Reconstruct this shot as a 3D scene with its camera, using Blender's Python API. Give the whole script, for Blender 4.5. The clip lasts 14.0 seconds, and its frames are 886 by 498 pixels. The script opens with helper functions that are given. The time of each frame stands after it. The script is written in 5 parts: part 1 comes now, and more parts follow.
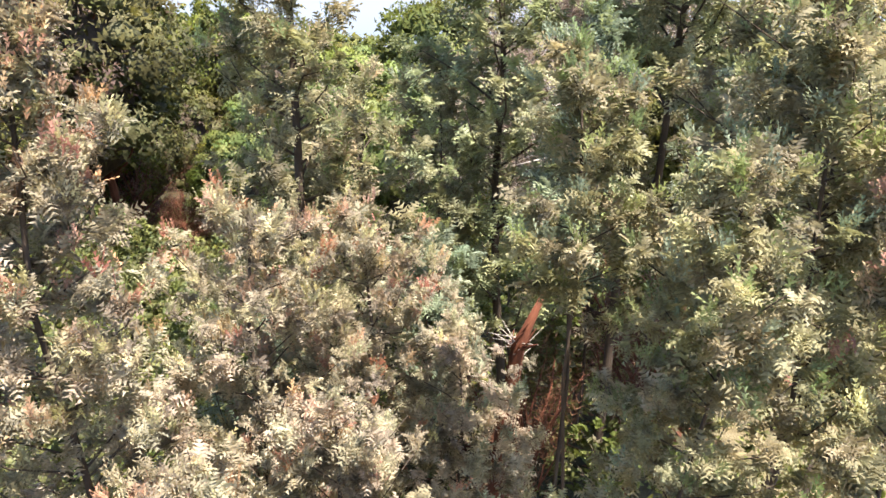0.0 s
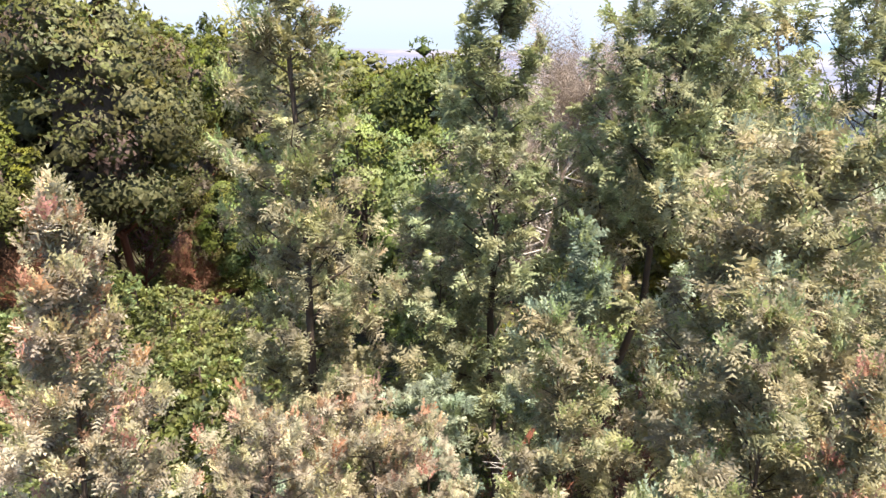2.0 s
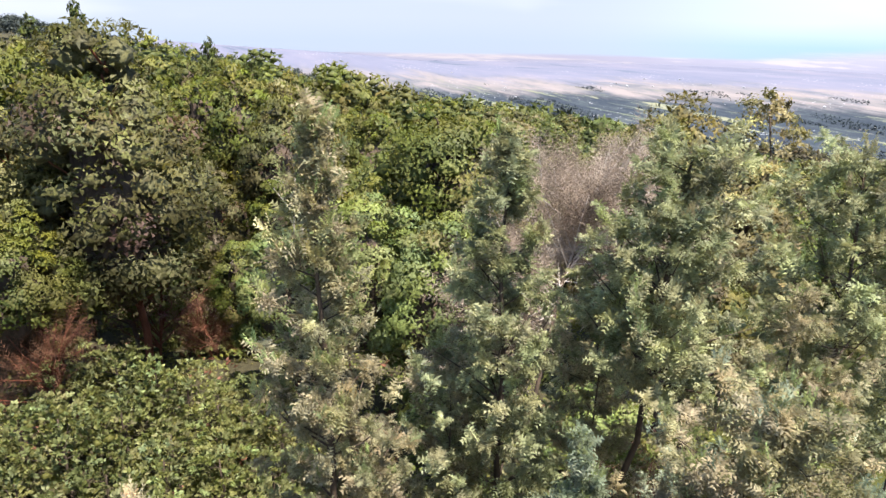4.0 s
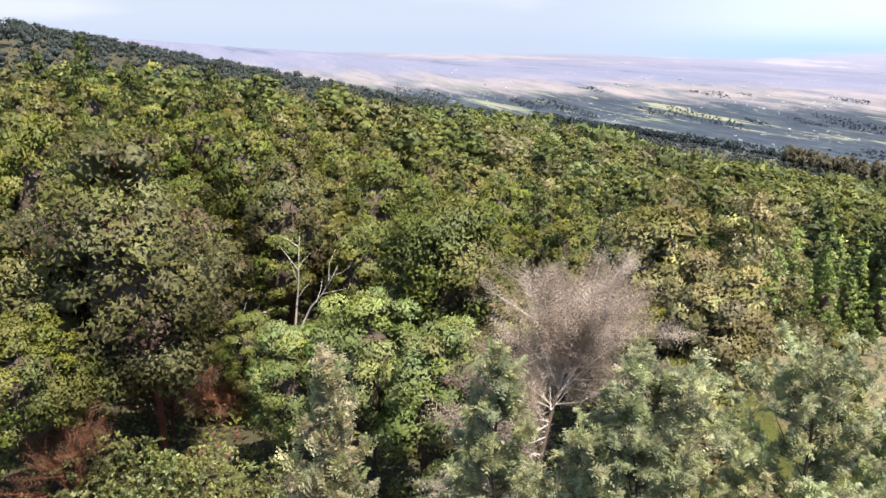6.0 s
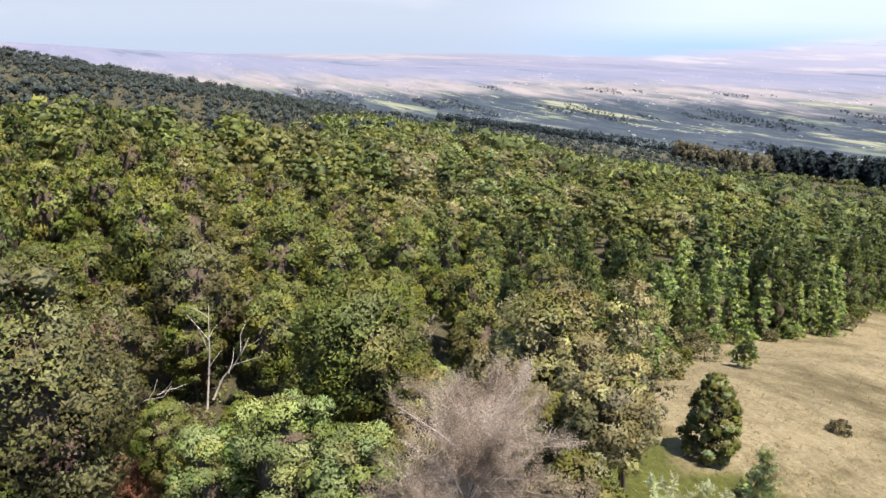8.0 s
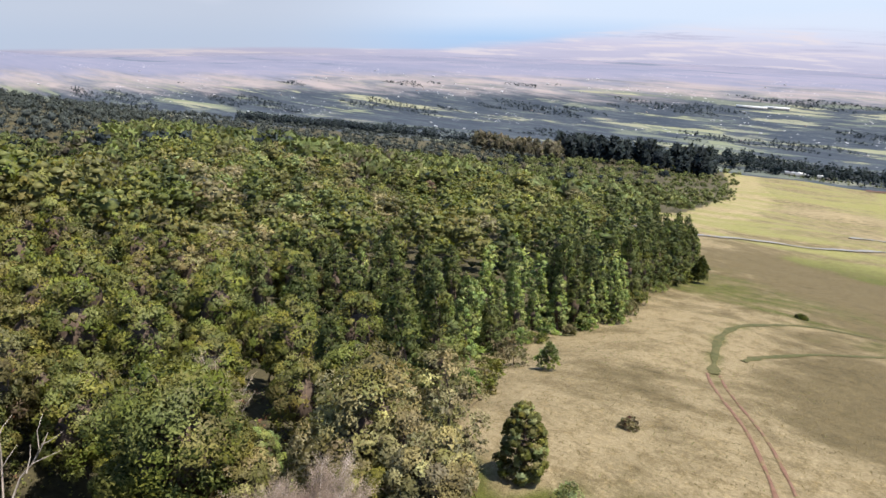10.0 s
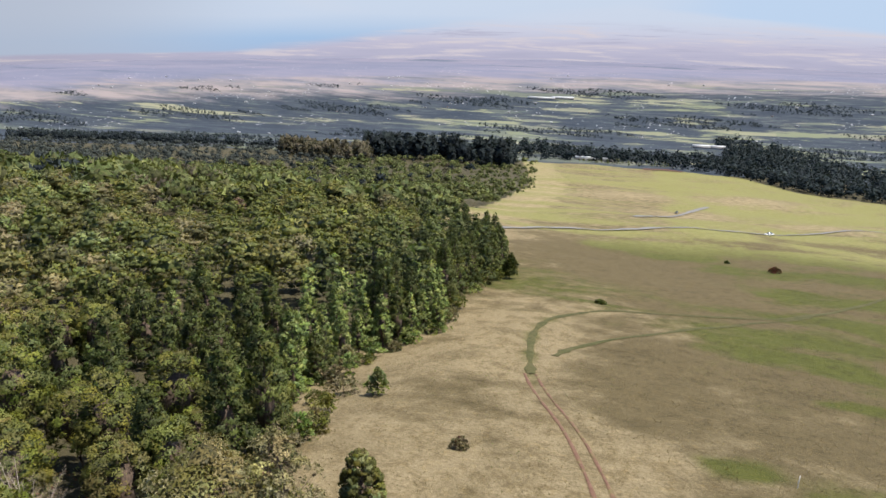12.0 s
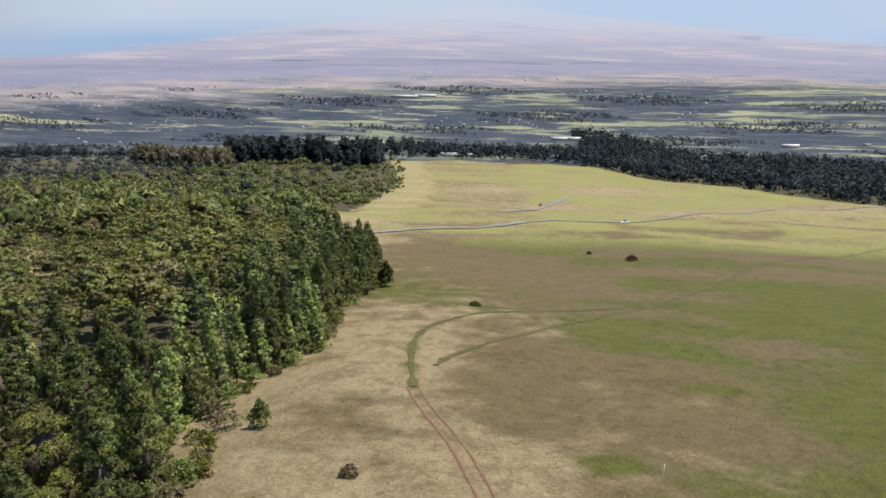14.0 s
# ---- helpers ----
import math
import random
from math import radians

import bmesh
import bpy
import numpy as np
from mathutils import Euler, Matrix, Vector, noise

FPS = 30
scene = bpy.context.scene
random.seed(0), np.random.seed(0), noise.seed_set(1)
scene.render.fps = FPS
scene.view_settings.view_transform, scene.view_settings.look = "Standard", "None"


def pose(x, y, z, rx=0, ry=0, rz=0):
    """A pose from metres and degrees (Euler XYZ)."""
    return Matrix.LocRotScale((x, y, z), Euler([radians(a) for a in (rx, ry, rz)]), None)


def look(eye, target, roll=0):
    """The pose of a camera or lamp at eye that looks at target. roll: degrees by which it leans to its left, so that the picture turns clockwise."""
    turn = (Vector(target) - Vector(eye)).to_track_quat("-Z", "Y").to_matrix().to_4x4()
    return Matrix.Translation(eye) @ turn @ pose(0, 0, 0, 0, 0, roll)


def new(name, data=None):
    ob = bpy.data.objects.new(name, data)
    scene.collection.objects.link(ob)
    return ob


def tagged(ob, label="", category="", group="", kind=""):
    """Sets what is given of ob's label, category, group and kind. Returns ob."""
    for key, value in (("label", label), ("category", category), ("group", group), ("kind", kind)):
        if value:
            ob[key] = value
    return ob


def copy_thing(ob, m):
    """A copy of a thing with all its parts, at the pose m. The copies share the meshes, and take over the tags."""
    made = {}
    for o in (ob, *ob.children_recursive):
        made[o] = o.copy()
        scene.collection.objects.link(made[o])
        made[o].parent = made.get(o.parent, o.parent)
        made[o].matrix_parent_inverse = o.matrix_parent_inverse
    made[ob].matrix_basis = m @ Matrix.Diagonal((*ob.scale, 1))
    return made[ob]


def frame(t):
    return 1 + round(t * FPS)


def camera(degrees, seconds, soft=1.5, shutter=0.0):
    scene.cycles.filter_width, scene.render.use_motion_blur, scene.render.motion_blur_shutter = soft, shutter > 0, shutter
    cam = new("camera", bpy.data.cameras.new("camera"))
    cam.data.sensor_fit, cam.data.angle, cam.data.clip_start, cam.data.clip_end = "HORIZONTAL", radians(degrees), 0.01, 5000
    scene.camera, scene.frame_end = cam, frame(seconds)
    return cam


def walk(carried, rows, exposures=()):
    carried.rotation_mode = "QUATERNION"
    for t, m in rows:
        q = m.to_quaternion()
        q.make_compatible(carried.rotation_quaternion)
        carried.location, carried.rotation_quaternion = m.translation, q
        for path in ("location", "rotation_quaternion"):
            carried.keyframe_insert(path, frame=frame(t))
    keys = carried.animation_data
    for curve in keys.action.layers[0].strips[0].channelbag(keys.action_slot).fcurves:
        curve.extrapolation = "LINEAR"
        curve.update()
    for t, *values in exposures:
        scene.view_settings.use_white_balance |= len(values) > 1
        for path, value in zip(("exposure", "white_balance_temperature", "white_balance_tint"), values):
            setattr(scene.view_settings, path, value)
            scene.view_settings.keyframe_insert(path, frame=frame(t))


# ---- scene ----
cam = camera(63.77, 14.0)
PATH = [
    (0, look((0.385, -0.215, 8.769), (-14.971, 10.673, 2.014), 0.57)),
    (0.5, look((0.410, -0.257, 9.256), (-14.955, 10.624, 2.508), 0.59)),
    (1, look((0.443, -0.280, 9.750), (-14.908, 10.677, 3.095), 0.57)),
    (1.5, look((0.495, -0.278, 10.329), (-14.915, 10.580, 3.650), 0.65)),
    (2, look((0.524, -0.288, 10.951), (-14.890, 10.572, 4.282), 0.83)),
    (2.5, look((0.516, -0.316, 11.616), (-14.913, 10.530, 4.959), 0.70)),
    (3, look((0.475, -0.359, 12.243), (-14.967, 10.481, 5.607), 0.68)),
    (3.5, look((0.471, -0.419, 12.938), (-14.981, 10.416, 6.317), 0.61)),
    (4, look((0.507, -0.481, 13.674), (-14.952, 10.356, 7.072), 0.51)),
    (4.2, look((0.531, -0.500, 13.942), (-14.948, 10.331, 7.377), 0.37)),
    (6.3, look((0.656, -0.552, 18.048), (-14.807, 10.269, 11.428), 0.38)),
    (6.5, look((0.691, -0.579, 18.465), (-14.769, 10.249, 11.851), 0.43)),
    (7, look((0.744, -0.598, 19.520), (-14.615, 10.371, 12.901), 0.52)),
    (7.5, look((0.818, -0.616, 20.642), (-13.893, 11.207, 14.022), 0.46)),
    (8, look((0.873, -0.629, 21.669), (-12.999, 12.170, 15.054), 0.39)),
    (8.5, look((0.949, -0.617, 22.783), (-11.999, 13.114, 16.165), 0.24)),
    (8.7, look((0.981, -0.600, 23.176), (-11.579, 13.492, 16.569), 0.23)),
    (10.8, look((0.785, 0.013, 26.972), (-7.298, 17.031, 20.259), 0.72)),
    (11, look((0.810, 0.086, 27.216), (-6.813, 17.328, 20.539), 0.44)),
    (11.5, look((0.798, 0.128, 28.310), (-5.633, 17.842, 21.613), 0.55)),
    (12, look((0.765, 0.140, 29.305), (-4.487, 18.237, 22.601), 0.58)),
    (12.5, look((0.712, 0.115, 30.075), (-3.610, 18.454, 23.367), 0.69)),
    (13, look((0.675, 0.087, 30.792), (-2.780, 18.609, 24.082), 0.59)),
    (13.5, look((0.628, 0.071, 31.477), (-1.960, 18.735, 24.770), 0.54)),
    (14, look((0.591, 0.059, 32.073), (-1.179, 18.812, 25.352), 0.42)),
]
walk(cam, PATH, [(0, 1.92), (2, 1.83), (4, 1.56), (6.5, 1.46), (8.5, 1.33), (11, 0.96), (14, 0.75)])

# ---- world, sun ----
SUN = Vector((0.36, 0.08, 0.93)).normalized()
world = bpy.data.worlds.new("world")
scene.world = world
world.use_nodes = True
wn, wl = world.node_tree.nodes, world.node_tree.links
sky = wn.new("ShaderNodeTexSky")
sky.sky_type = "NISHITA"
sky.sun_disc = False
sky.sun_elevation = math.asin(SUN.z)
sky.sun_rotation = math.atan2(SUN.x, SUN.y)
sky.altitude = 1000
wl.new(sky.outputs[0], wn["Background"].inputs["Color"])
wn["Background"].inputs["Strength"].default_value = 0.115
sun = new("sun", bpy.data.lights.new("sun", "SUN"))
sun.data.energy = 5.0
sun.data.angle = radians(0.5)
sun.data.color = (1.0, 0.94, 0.85)
sun.matrix_world = look((0, 0, 300), Vector((0, 0, 300)) - SUN)


# ---- materials ----
class Nodes:
    """A short way to write node trees."""

    def __init__(self, name):
        self.m = bpy.data.materials.new(name)
        self.m.use_nodes = True
        self.n, self.l = self.m.node_tree.nodes, self.m.node_tree.links
        self.bsdf = self.n["Principled BSDF"]
        self.out = self.n["Material Output"]
        self.bsdf.inputs["Specular IOR Level"].default_value = 0.25

    def add(self, kind, **kw):
        nd = self.n.new(kind)
        for k, v in kw.items():
            if isinstance(v, bpy.types.NodeSocket):
                self.l.new(v, nd.inputs[k.replace("_", " ")])
            else:
                nd.inputs[k.replace("_", " ")].default_value = v
        return nd

    def coords(self):
        return self.n.new("ShaderNodeTexCoord").outputs["Object"]

    def noise(self, scale, detail=3.0, rough=0.55, vec=None, distort=0.0):
        nd = self.add("ShaderNodeTexNoise", Scale=scale, Detail=detail, Roughness=rough, Distortion=distort)
        self.l.new(vec if vec is not None else self.coords(), nd.inputs["Vector"])
        return nd.outputs["Fac"]

    def ramp(self, fac, stops):
        nd = self.n.new("ShaderNodeValToRGB")
        els = nd.color_ramp.elements
        while len(els) < len(stops):
            els.new(0.5)
        for el, (p, c) in zip(els, stops):
            el.position = p
            el.color = (*c, 1) if len(c) == 3 else c
        self.l.new(fac, nd.inputs[0])
        return nd.outputs[0]

    def mix(self, fac, a, b, blend="MIX"):
        nd = self.n.new("ShaderNodeMix")
        nd.data_type = "RGBA"
        nd.blend_type = blend
        for sock, v in ((nd.inputs[0], fac), (nd.inputs[6], a), (nd.inputs[7], b)):
            if isinstance(v, bpy.types.NodeSocket):
                self.l.new(v, sock)
            else:
                sock.default_value = v if isinstance(v, float) else (*v, 1)
        return nd.outputs[2]

    def span(self, val, a, b, lo=0.0, hi=1.0, smooth=True):
        nd = self.n.new("ShaderNodeMapRange")
        nd.interpolation_type = "SMOOTHSTEP" if smooth else "LINEAR"
        self.l.new(val, nd.inputs[0])
        for i, v in enumerate((a, b, lo, hi)):
            nd.inputs[1 + i].default_value = v
        return nd.outputs[0]

    def math(self, op, a, b):
        nd = self.n.new("ShaderNodeMath")
        nd.operation = op
        for i, v in enumerate((a, b)):
            if isinstance(v, bpy.types.NodeSocket):
                self.l.new(v, nd.inputs[i])
            else:
                nd.inputs[i].default_value = v
        return nd.outputs[0]

    def bump(self, height, strength=0.4, dist=0.05):
        nd = self.add("ShaderNodeBump", Strength=strength, Distance=dist, Height=height)
        self.l.new(nd.outputs[0], self.bsdf.inputs["Normal"])

    def color(self, sock, rough=0.85):
        self.l.new(sock, self.bsdf.inputs["Base Color"])
        self.bsdf.inputs["Roughness"].default_value = rough
        return self.m


def leaf_material(name, dark, mid, light, through_light=0.35, rough=0.55, patch=0.6, glow=(1.35, 1.35, 0.85), mottle=9.0):
    """Leaves: colour varies leaf by leaf, in patches over the crown and tree by tree; some light passes through."""
    k = Nodes(name)
    isl = k.n.new("ShaderNodeNewGeometry").outputs["Random Per Island"]
    patchy = k.noise(patch, 2.0)
    fac = k.math("ADD", k.math("MULTIPLY", isl, 0.16), k.math("MULTIPLY", k.span(patchy, 0.3, 0.7), 0.84))
    tint = k.n.new("ShaderNodeAttribute")
    tint.attribute_name = "tint"
    fac = k.math("ADD", fac, tint.outputs["Fac"])
    col = k.ramp(fac, [(0.05, dark), (0.5, mid), (0.95, light)])
    rnd = k.math("FRACT", k.math("ADD", k.n.new("ShaderNodeObjectInfo").outputs["Random"], k.math("MULTIPLY", tint.outputs["Fac"], 5.3)), 0.0)
    hsv = k.n.new("ShaderNodeHueSaturation")
    k.l.new(k.span(rnd, 0, 1, 0.468, 0.520, False), hsv.inputs["Hue"])
    k.l.new(k.span(k.math("FRACT", k.math("MULTIPLY", rnd, 7.3), 0.0), 0, 1, 0.85, 1.1, False), hsv.inputs["Saturation"])
    k.l.new(k.span(k.math("FRACT", k.math("MULTIPLY", rnd, 13.7), 0.0), 0, 1, 0.66, 1.26, False), hsv.inputs["Value"])
    speck = k.span(k.noise(mottle, 3.0, 0.65), 0.34, 0.66, 0.66, 1.24)
    grey = k.n.new("ShaderNodeCombineColor")
    for ch in ("Red", "Green", "Blue"):
        k.l.new(speck, grey.inputs[ch])
    k.l.new(k.mix(1.0, col, grey.outputs[0], "MULTIPLY"), hsv.inputs["Color"])
    k.color(hsv.outputs[0], rough)
    tr = k.n.new("ShaderNodeBsdfTranslucent")
    k.l.new(k.mix(1.0, hsv.outputs[0], glow, "MULTIPLY"), tr.inputs["Color"])
    k.bsdf.inputs["Specular IOR Level"].default_value = 0.12
    mx = k.n.new("ShaderNodeMixShader")
    mx.inputs[0].default_value = through_light
    k.l.new(k.bsdf.outputs[0], mx.inputs[1])
    k.l.new(tr.outputs[0], mx.inputs[2])
    k.l.new(mx.outputs[0], k.out.inputs["Surface"])
    return k.m


def bark_material(name, a, b, scale=6.0):
    k = Nodes(name)
    mp = k.add("ShaderNodeMapping", Vector=k.coords(), Scale=(1, 1, 0.25))
    n = k.noise(scale, 5.0, 0.65, mp.outputs[0])
    k.bump(n, 0.7, 0.04)
    return k.color(k.ramp(n, [(0.3, a), (0.7, b)]), 0.9)


LEAF = {
    "wattle": leaf_material("wattle_leaves", (0.261, 0.237, 0.134), (0.309, 0.279, 0.161), (0.355, 0.317, 0.190), 0.42, 0.6, glow=(1.2, 1.2, 1.0)),
    "silver": leaf_material("silvery_leaves", (0.285, 0.242, 0.166), (0.345, 0.294, 0.203), (0.410, 0.350, 0.246), 0.42, 0.6, glow=(1.2, 1.2, 1.0)),
    "bloom": leaf_material("pale_new_growth", (0.400, 0.205, 0.125), (0.470, 0.285, 0.175), (0.530, 0.370, 0.225), 0.35, glow=(1.2, 1.2, 1.05)),
    "cream": leaf_material("cream_new_growth", (0.40, 0.33, 0.17), (0.47, 0.41, 0.22), (0.54, 0.49, 0.29), 0.35, glow=(1.2, 1.2, 1.05)),
    "mint": leaf_material("mint_leaves", (0.168, 0.200, 0.135), (0.241, 0.281, 0.189), (0.336, 0.373, 0.254), 0.35, 0.45, glow=(1.2, 1.2, 1.05)),
    "deep": leaf_material("deep_wattle_leaves", (0.195, 0.204, 0.105), (0.264, 0.274, 0.142), (0.344, 0.350, 0.184), 0.35, 0.40, glow=(1.2, 1.2, 1.05)),
    "lime": leaf_material("lime_new_growth", (0.214, 0.249, 0.104), (0.259, 0.298, 0.124), (0.310, 0.341, 0.153), 0.45, glow=(1.2, 1.2, 1.05)),
    "green": leaf_material("green_leaves", (0.072, 0.086, 0.020), (0.118, 0.127, 0.028), (0.181, 0.181, 0.046), 0.25, 0.5, 0.35),
    "olive": leaf_material("olive_leaves", (0.084, 0.084, 0.023), (0.123, 0.118, 0.031), (0.171, 0.158, 0.044), 0.25, 0.5, 0.35),
    "dark": leaf_material("dark_needles", (0.050, 0.063, 0.020), (0.083, 0.100, 0.030), (0.131, 0.146, 0.045), 0.34),
    "pine": leaf_material("pine_needles", (0.101, 0.138, 0.037), (0.169, 0.215, 0.057), (0.263, 0.299, 0.089), 0.25),
    "grey": leaf_material("grey_leaves", (0.113, 0.098, 0.051), (0.168, 0.152, 0.079), (0.232, 0.217, 0.115), 0.4),
    "brown": leaf_material("brown_dying_leaves", (0.075, 0.048, 0.030), (0.125, 0.085, 0.055), (0.18, 0.135, 0.09), 0.3),
    "shrub": leaf_material("shrub_leaves", (0.100, 0.108, 0.036), (0.155, 0.165, 0.056), (0.235, 0.236, 0.090), 0.4, 0.45),
    "dead": leaf_material("dead_twigs", (0.231, 0.170, 0.125), (0.370, 0.283, 0.213), (0.497, 0.402, 0.316), 0.2, glow=(1.2, 1.1, 1.0)),
    "red": leaf_material("red_dead_leaves", (0.068, 0.027, 0.019), (0.129, 0.058, 0.038), (0.190, 0.101, 0.072), 0.2),
    # haze and far_trees: bluish leaf copies with distance haze put into the colour.
    "haze": leaf_material("hazy_distant_leaves", (0.045, 0.070, 0.133), (0.060, 0.091, 0.160), (0.075, 0.112, 0.183), 0.1, 1.0, mottle=0.6),
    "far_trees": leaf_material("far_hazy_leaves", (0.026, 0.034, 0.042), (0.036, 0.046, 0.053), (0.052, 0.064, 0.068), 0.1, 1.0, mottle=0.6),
    # Copy of the green leaves, duller and bluer: distance haze in the colour.
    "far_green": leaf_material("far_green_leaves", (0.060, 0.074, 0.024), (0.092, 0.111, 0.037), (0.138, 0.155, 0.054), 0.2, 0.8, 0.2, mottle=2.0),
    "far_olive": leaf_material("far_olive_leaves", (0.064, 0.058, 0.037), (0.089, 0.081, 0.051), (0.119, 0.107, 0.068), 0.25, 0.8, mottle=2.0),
    "fresh": leaf_material("fresh_green_leaves", (0.099, 0.126, 0.038), (0.163, 0.199, 0.062), (0.242, 0.278, 0.102), 0.3, 0.5, 0.35),
    "soft": leaf_material("soft_olive_leaves", (0.150, 0.128, 0.056), (0.222, 0.194, 0.084), (0.300, 0.268, 0.122), 0.30, 0.5, 0.35),
    "russet": leaf_material("russet_olive_leaves", (0.071, 0.066, 0.024), (0.108, 0.105, 0.037), (0.155, 0.152, 0.057), 0.3, 0.5),
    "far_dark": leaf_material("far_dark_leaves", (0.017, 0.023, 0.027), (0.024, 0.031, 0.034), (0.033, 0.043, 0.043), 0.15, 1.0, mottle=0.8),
    # Ridge leaves carry bluish-dark haze in their base colours.
    "ridge": leaf_material("hazy_ridge_leaves", (0.038, 0.045, 0.042), (0.049, 0.057, 0.051), (0.065, 0.071, 0.060), 0.1, 1.0, mottle=1.2),
}
BARK = bark_material("grey_brown_bark", (0.035, 0.025, 0.019), (0.10, 0.07, 0.05))
BARK_RED = bark_material("red_brown_bark", (0.055, 0.018, 0.010), (0.175, 0.060, 0.032))
BARK_PALE = bark_material("bleached_bark", (0.20, 0.165, 0.14), (0.46, 0.40, 0.355))


# ---- mesh tools ----
def mesh_from(name, chunks, mats):
    """One mesh from chunks of (vertices, triangles, material number)."""
    vs = np.concatenate([np.asarray(c[0], float).reshape(-1, 3) for c in chunks])
    off, fs, mi = 0, [], []
    for v, f, k in chunks:
        f = np.asarray(f, int).reshape(-1, 3)
        fs.append(f + off)
        mi.append(np.full(len(f), k) if np.isscalar(k) else np.asarray(k))
        off += len(np.asarray(v).reshape(-1, 3))
    fs, mi = np.concatenate(fs), np.concatenate(mi)
    me = bpy.data.meshes.new(name)
    me.vertices.add(len(vs))
    me.vertices.foreach_set("co", vs.astype(np.float32).ravel())
    me.loops.add(len(fs) * 3)
    me.loops.foreach_set("vertex_index", fs.astype(np.int32).ravel())
    me.polygons.add(len(fs))
    me.polygons.foreach_set("loop_start", np.arange(0, len(fs) * 3, 3, dtype=np.int32))
    me.polygons.foreach_set("loop_total", np.full(len(fs), 3, np.int32))
    me.polygons.foreach_set("material_index", mi.astype(np.int32))
    for m in mats:
        me.materials.append(m)
    me.update()
    me.validate()
    return me


def soften(me, normals):
    """Leaves of one clump are lit as one rounded form."""
    smooth(me)
    me.normals_split_custom_set_from_vertices(unit(normals).tolist())
    return me


def smooth(me):
    me.polygons.foreach_set("use_smooth", np.ones(len(me.polygons), bool))
    return me


def child(name, me, parent, label=""):
    ob = new(name, me)
    ob.parent = parent
    return tagged(ob, label) if label else ob


def unit(v):
    return v / np.maximum(np.linalg.norm(v, axis=-1, keepdims=True), 1e-9)


def tube(path, radii, sides=7):
    path, n = np.asarray(path, float), len(path)
    vs = []
    for i in range(n):
        d = unit(path[min(i + 1, n - 1)] - path[max(i - 1, 0)])
        a = unit(np.cross(d, (0.3, 0.9, 0.1) if abs(d[2]) > 0.5 else (0, 0, 1.0)))
        b = np.cross(d, a)
        an = np.arange(sides) * 2 * np.pi / sides
        vs.append(path[i] + radii[i] * (np.cos(an)[:, None] * a + np.sin(an)[:, None] * b))
    vs.append(path[-1:] + 0)
    fs = []
    for i in range(n - 1):
        for j in range(sides):
            p, q = i * sides + j, i * sides + (j + 1) % sides
            fs += [(p, q, q + sides), (p, q + sides, p + sides)]
    for j in range(sides):
        fs.append(((n - 1) * sides + j, (n - 1) * sides + (j + 1) % sides, n * sides))
    return np.concatenate(vs), np.array(fs)


def scatter(tmpl, pos, dirs, size, rng, wild=0.6):
    """Copies of a leaf, its length along dirs and its face roughly to the sky, as one chunk."""
    tv, tf = tmpl
    y = unit(dirs)
    x = unit(np.cross(y, np.array((0, 0, 1.0)) + wild * rng.normal(size=pos.shape)))
    z = np.cross(x, y)
    v = pos[:, None] + size[:, None, None] * (tv[None, :, :1] * x[:, None] + tv[None, :, 1:2] * y[:, None] + tv[None, :, 2:] * z[:, None])
    f = tf[None] + (np.arange(len(pos)) * len(tv))[:, None, None]
    return v.reshape(-1, 3), f.reshape(-1, 3)


def plates(tmpl, pos, normals, size, rng, wild=0.45, lift=0.0):
    """Copies of a clump whose top faces along normals, its tip raised by lift, as one chunk."""
    tv, tf = tmpl
    z = unit(normals + wild * rng.normal(size=pos.shape))
    x = unit(np.cross(z, rng.normal(size=pos.shape)))
    y = unit(np.cross(z, x) + lift * z)
    z = np.cross(x, y)
    v = pos[:, None] + size[:, None, None] * (tv[None, :, :1] * x[:, None] + tv[None, :, 1:2] * y[:, None] + tv[None, :, 2:] * z[:, None])
    return v.reshape(-1, 3), (tf[None] + (np.arange(len(pos)) * len(tv))[:, None, None]).reshape(-1, 3)


def feather(pairs, width=0.30, droop=0.22, thick=0.075):
    """A feathered frond of unit length: pairs of narrow leaflets along a drooping rib."""
    v, f = [], []
    for i in range(pairs):
        t = (i + 0.6) / pairs
        w = width * math.sin(math.pi * (0.18 + 0.78 * t)) + 0.04
        for s in (-1, 1):
            o = len(v)
            zz = -droop * t * t
            v += [(0, t - thick, zz), (0, t + thick, zz - 0.01), (s * w, t + 0.20, zz - 0.06)]
            f.append((o, o + 1, o + 2))
    return np.array(v), np.array(f)


LEAF_KITE = (np.array([(0, 0, 0), (0.28, 0.5, 0.05), (0, 1, -0.12), (-0.28, 0.5, 0.05)]), np.array([(0, 1, 2), (0, 2, 3)]))
NEEDLES = (np.array([(-0.1, 0, 0), (0.1, 0, 0), (0.0, 1, 0.05), (-0.3, 0.55, 0.1), (0.3, 0.55, 0.1), (0, 0.15, 0)]), np.array([(0, 1, 2), (5, 3, 2), (5, 2, 4)]))


KNOB = (np.array([(1, 0, 0), (0, 1, 0), (-1, 0, 0), (0, -1, 0), (0, 0, 1.0), (0, 0, -1.0)]),
        np.array([(0, 1, 4), (1, 2, 4), (2, 3, 4), (3, 0, 4), (1, 0, 5), (2, 1, 5), (3, 2, 5), (0, 3, 5)]))


def knobs(cen, rad, squash, rng):
    """Solid knobs added inside a crown to block light and darken its gaps: one rough knob for each leafy lump, as one
    chunk.
    """
    tv, tf = KNOB
    v = cen[:, None] + tv[None] * rad[:, None, None] * (1, 1, squash) * rng.uniform(0.75, 1.25, (len(cen), 6, 1))
    return v.reshape(-1, 3), (tf[None] + (np.arange(len(cen)) * 6)[:, None, None]).reshape(-1, 3)


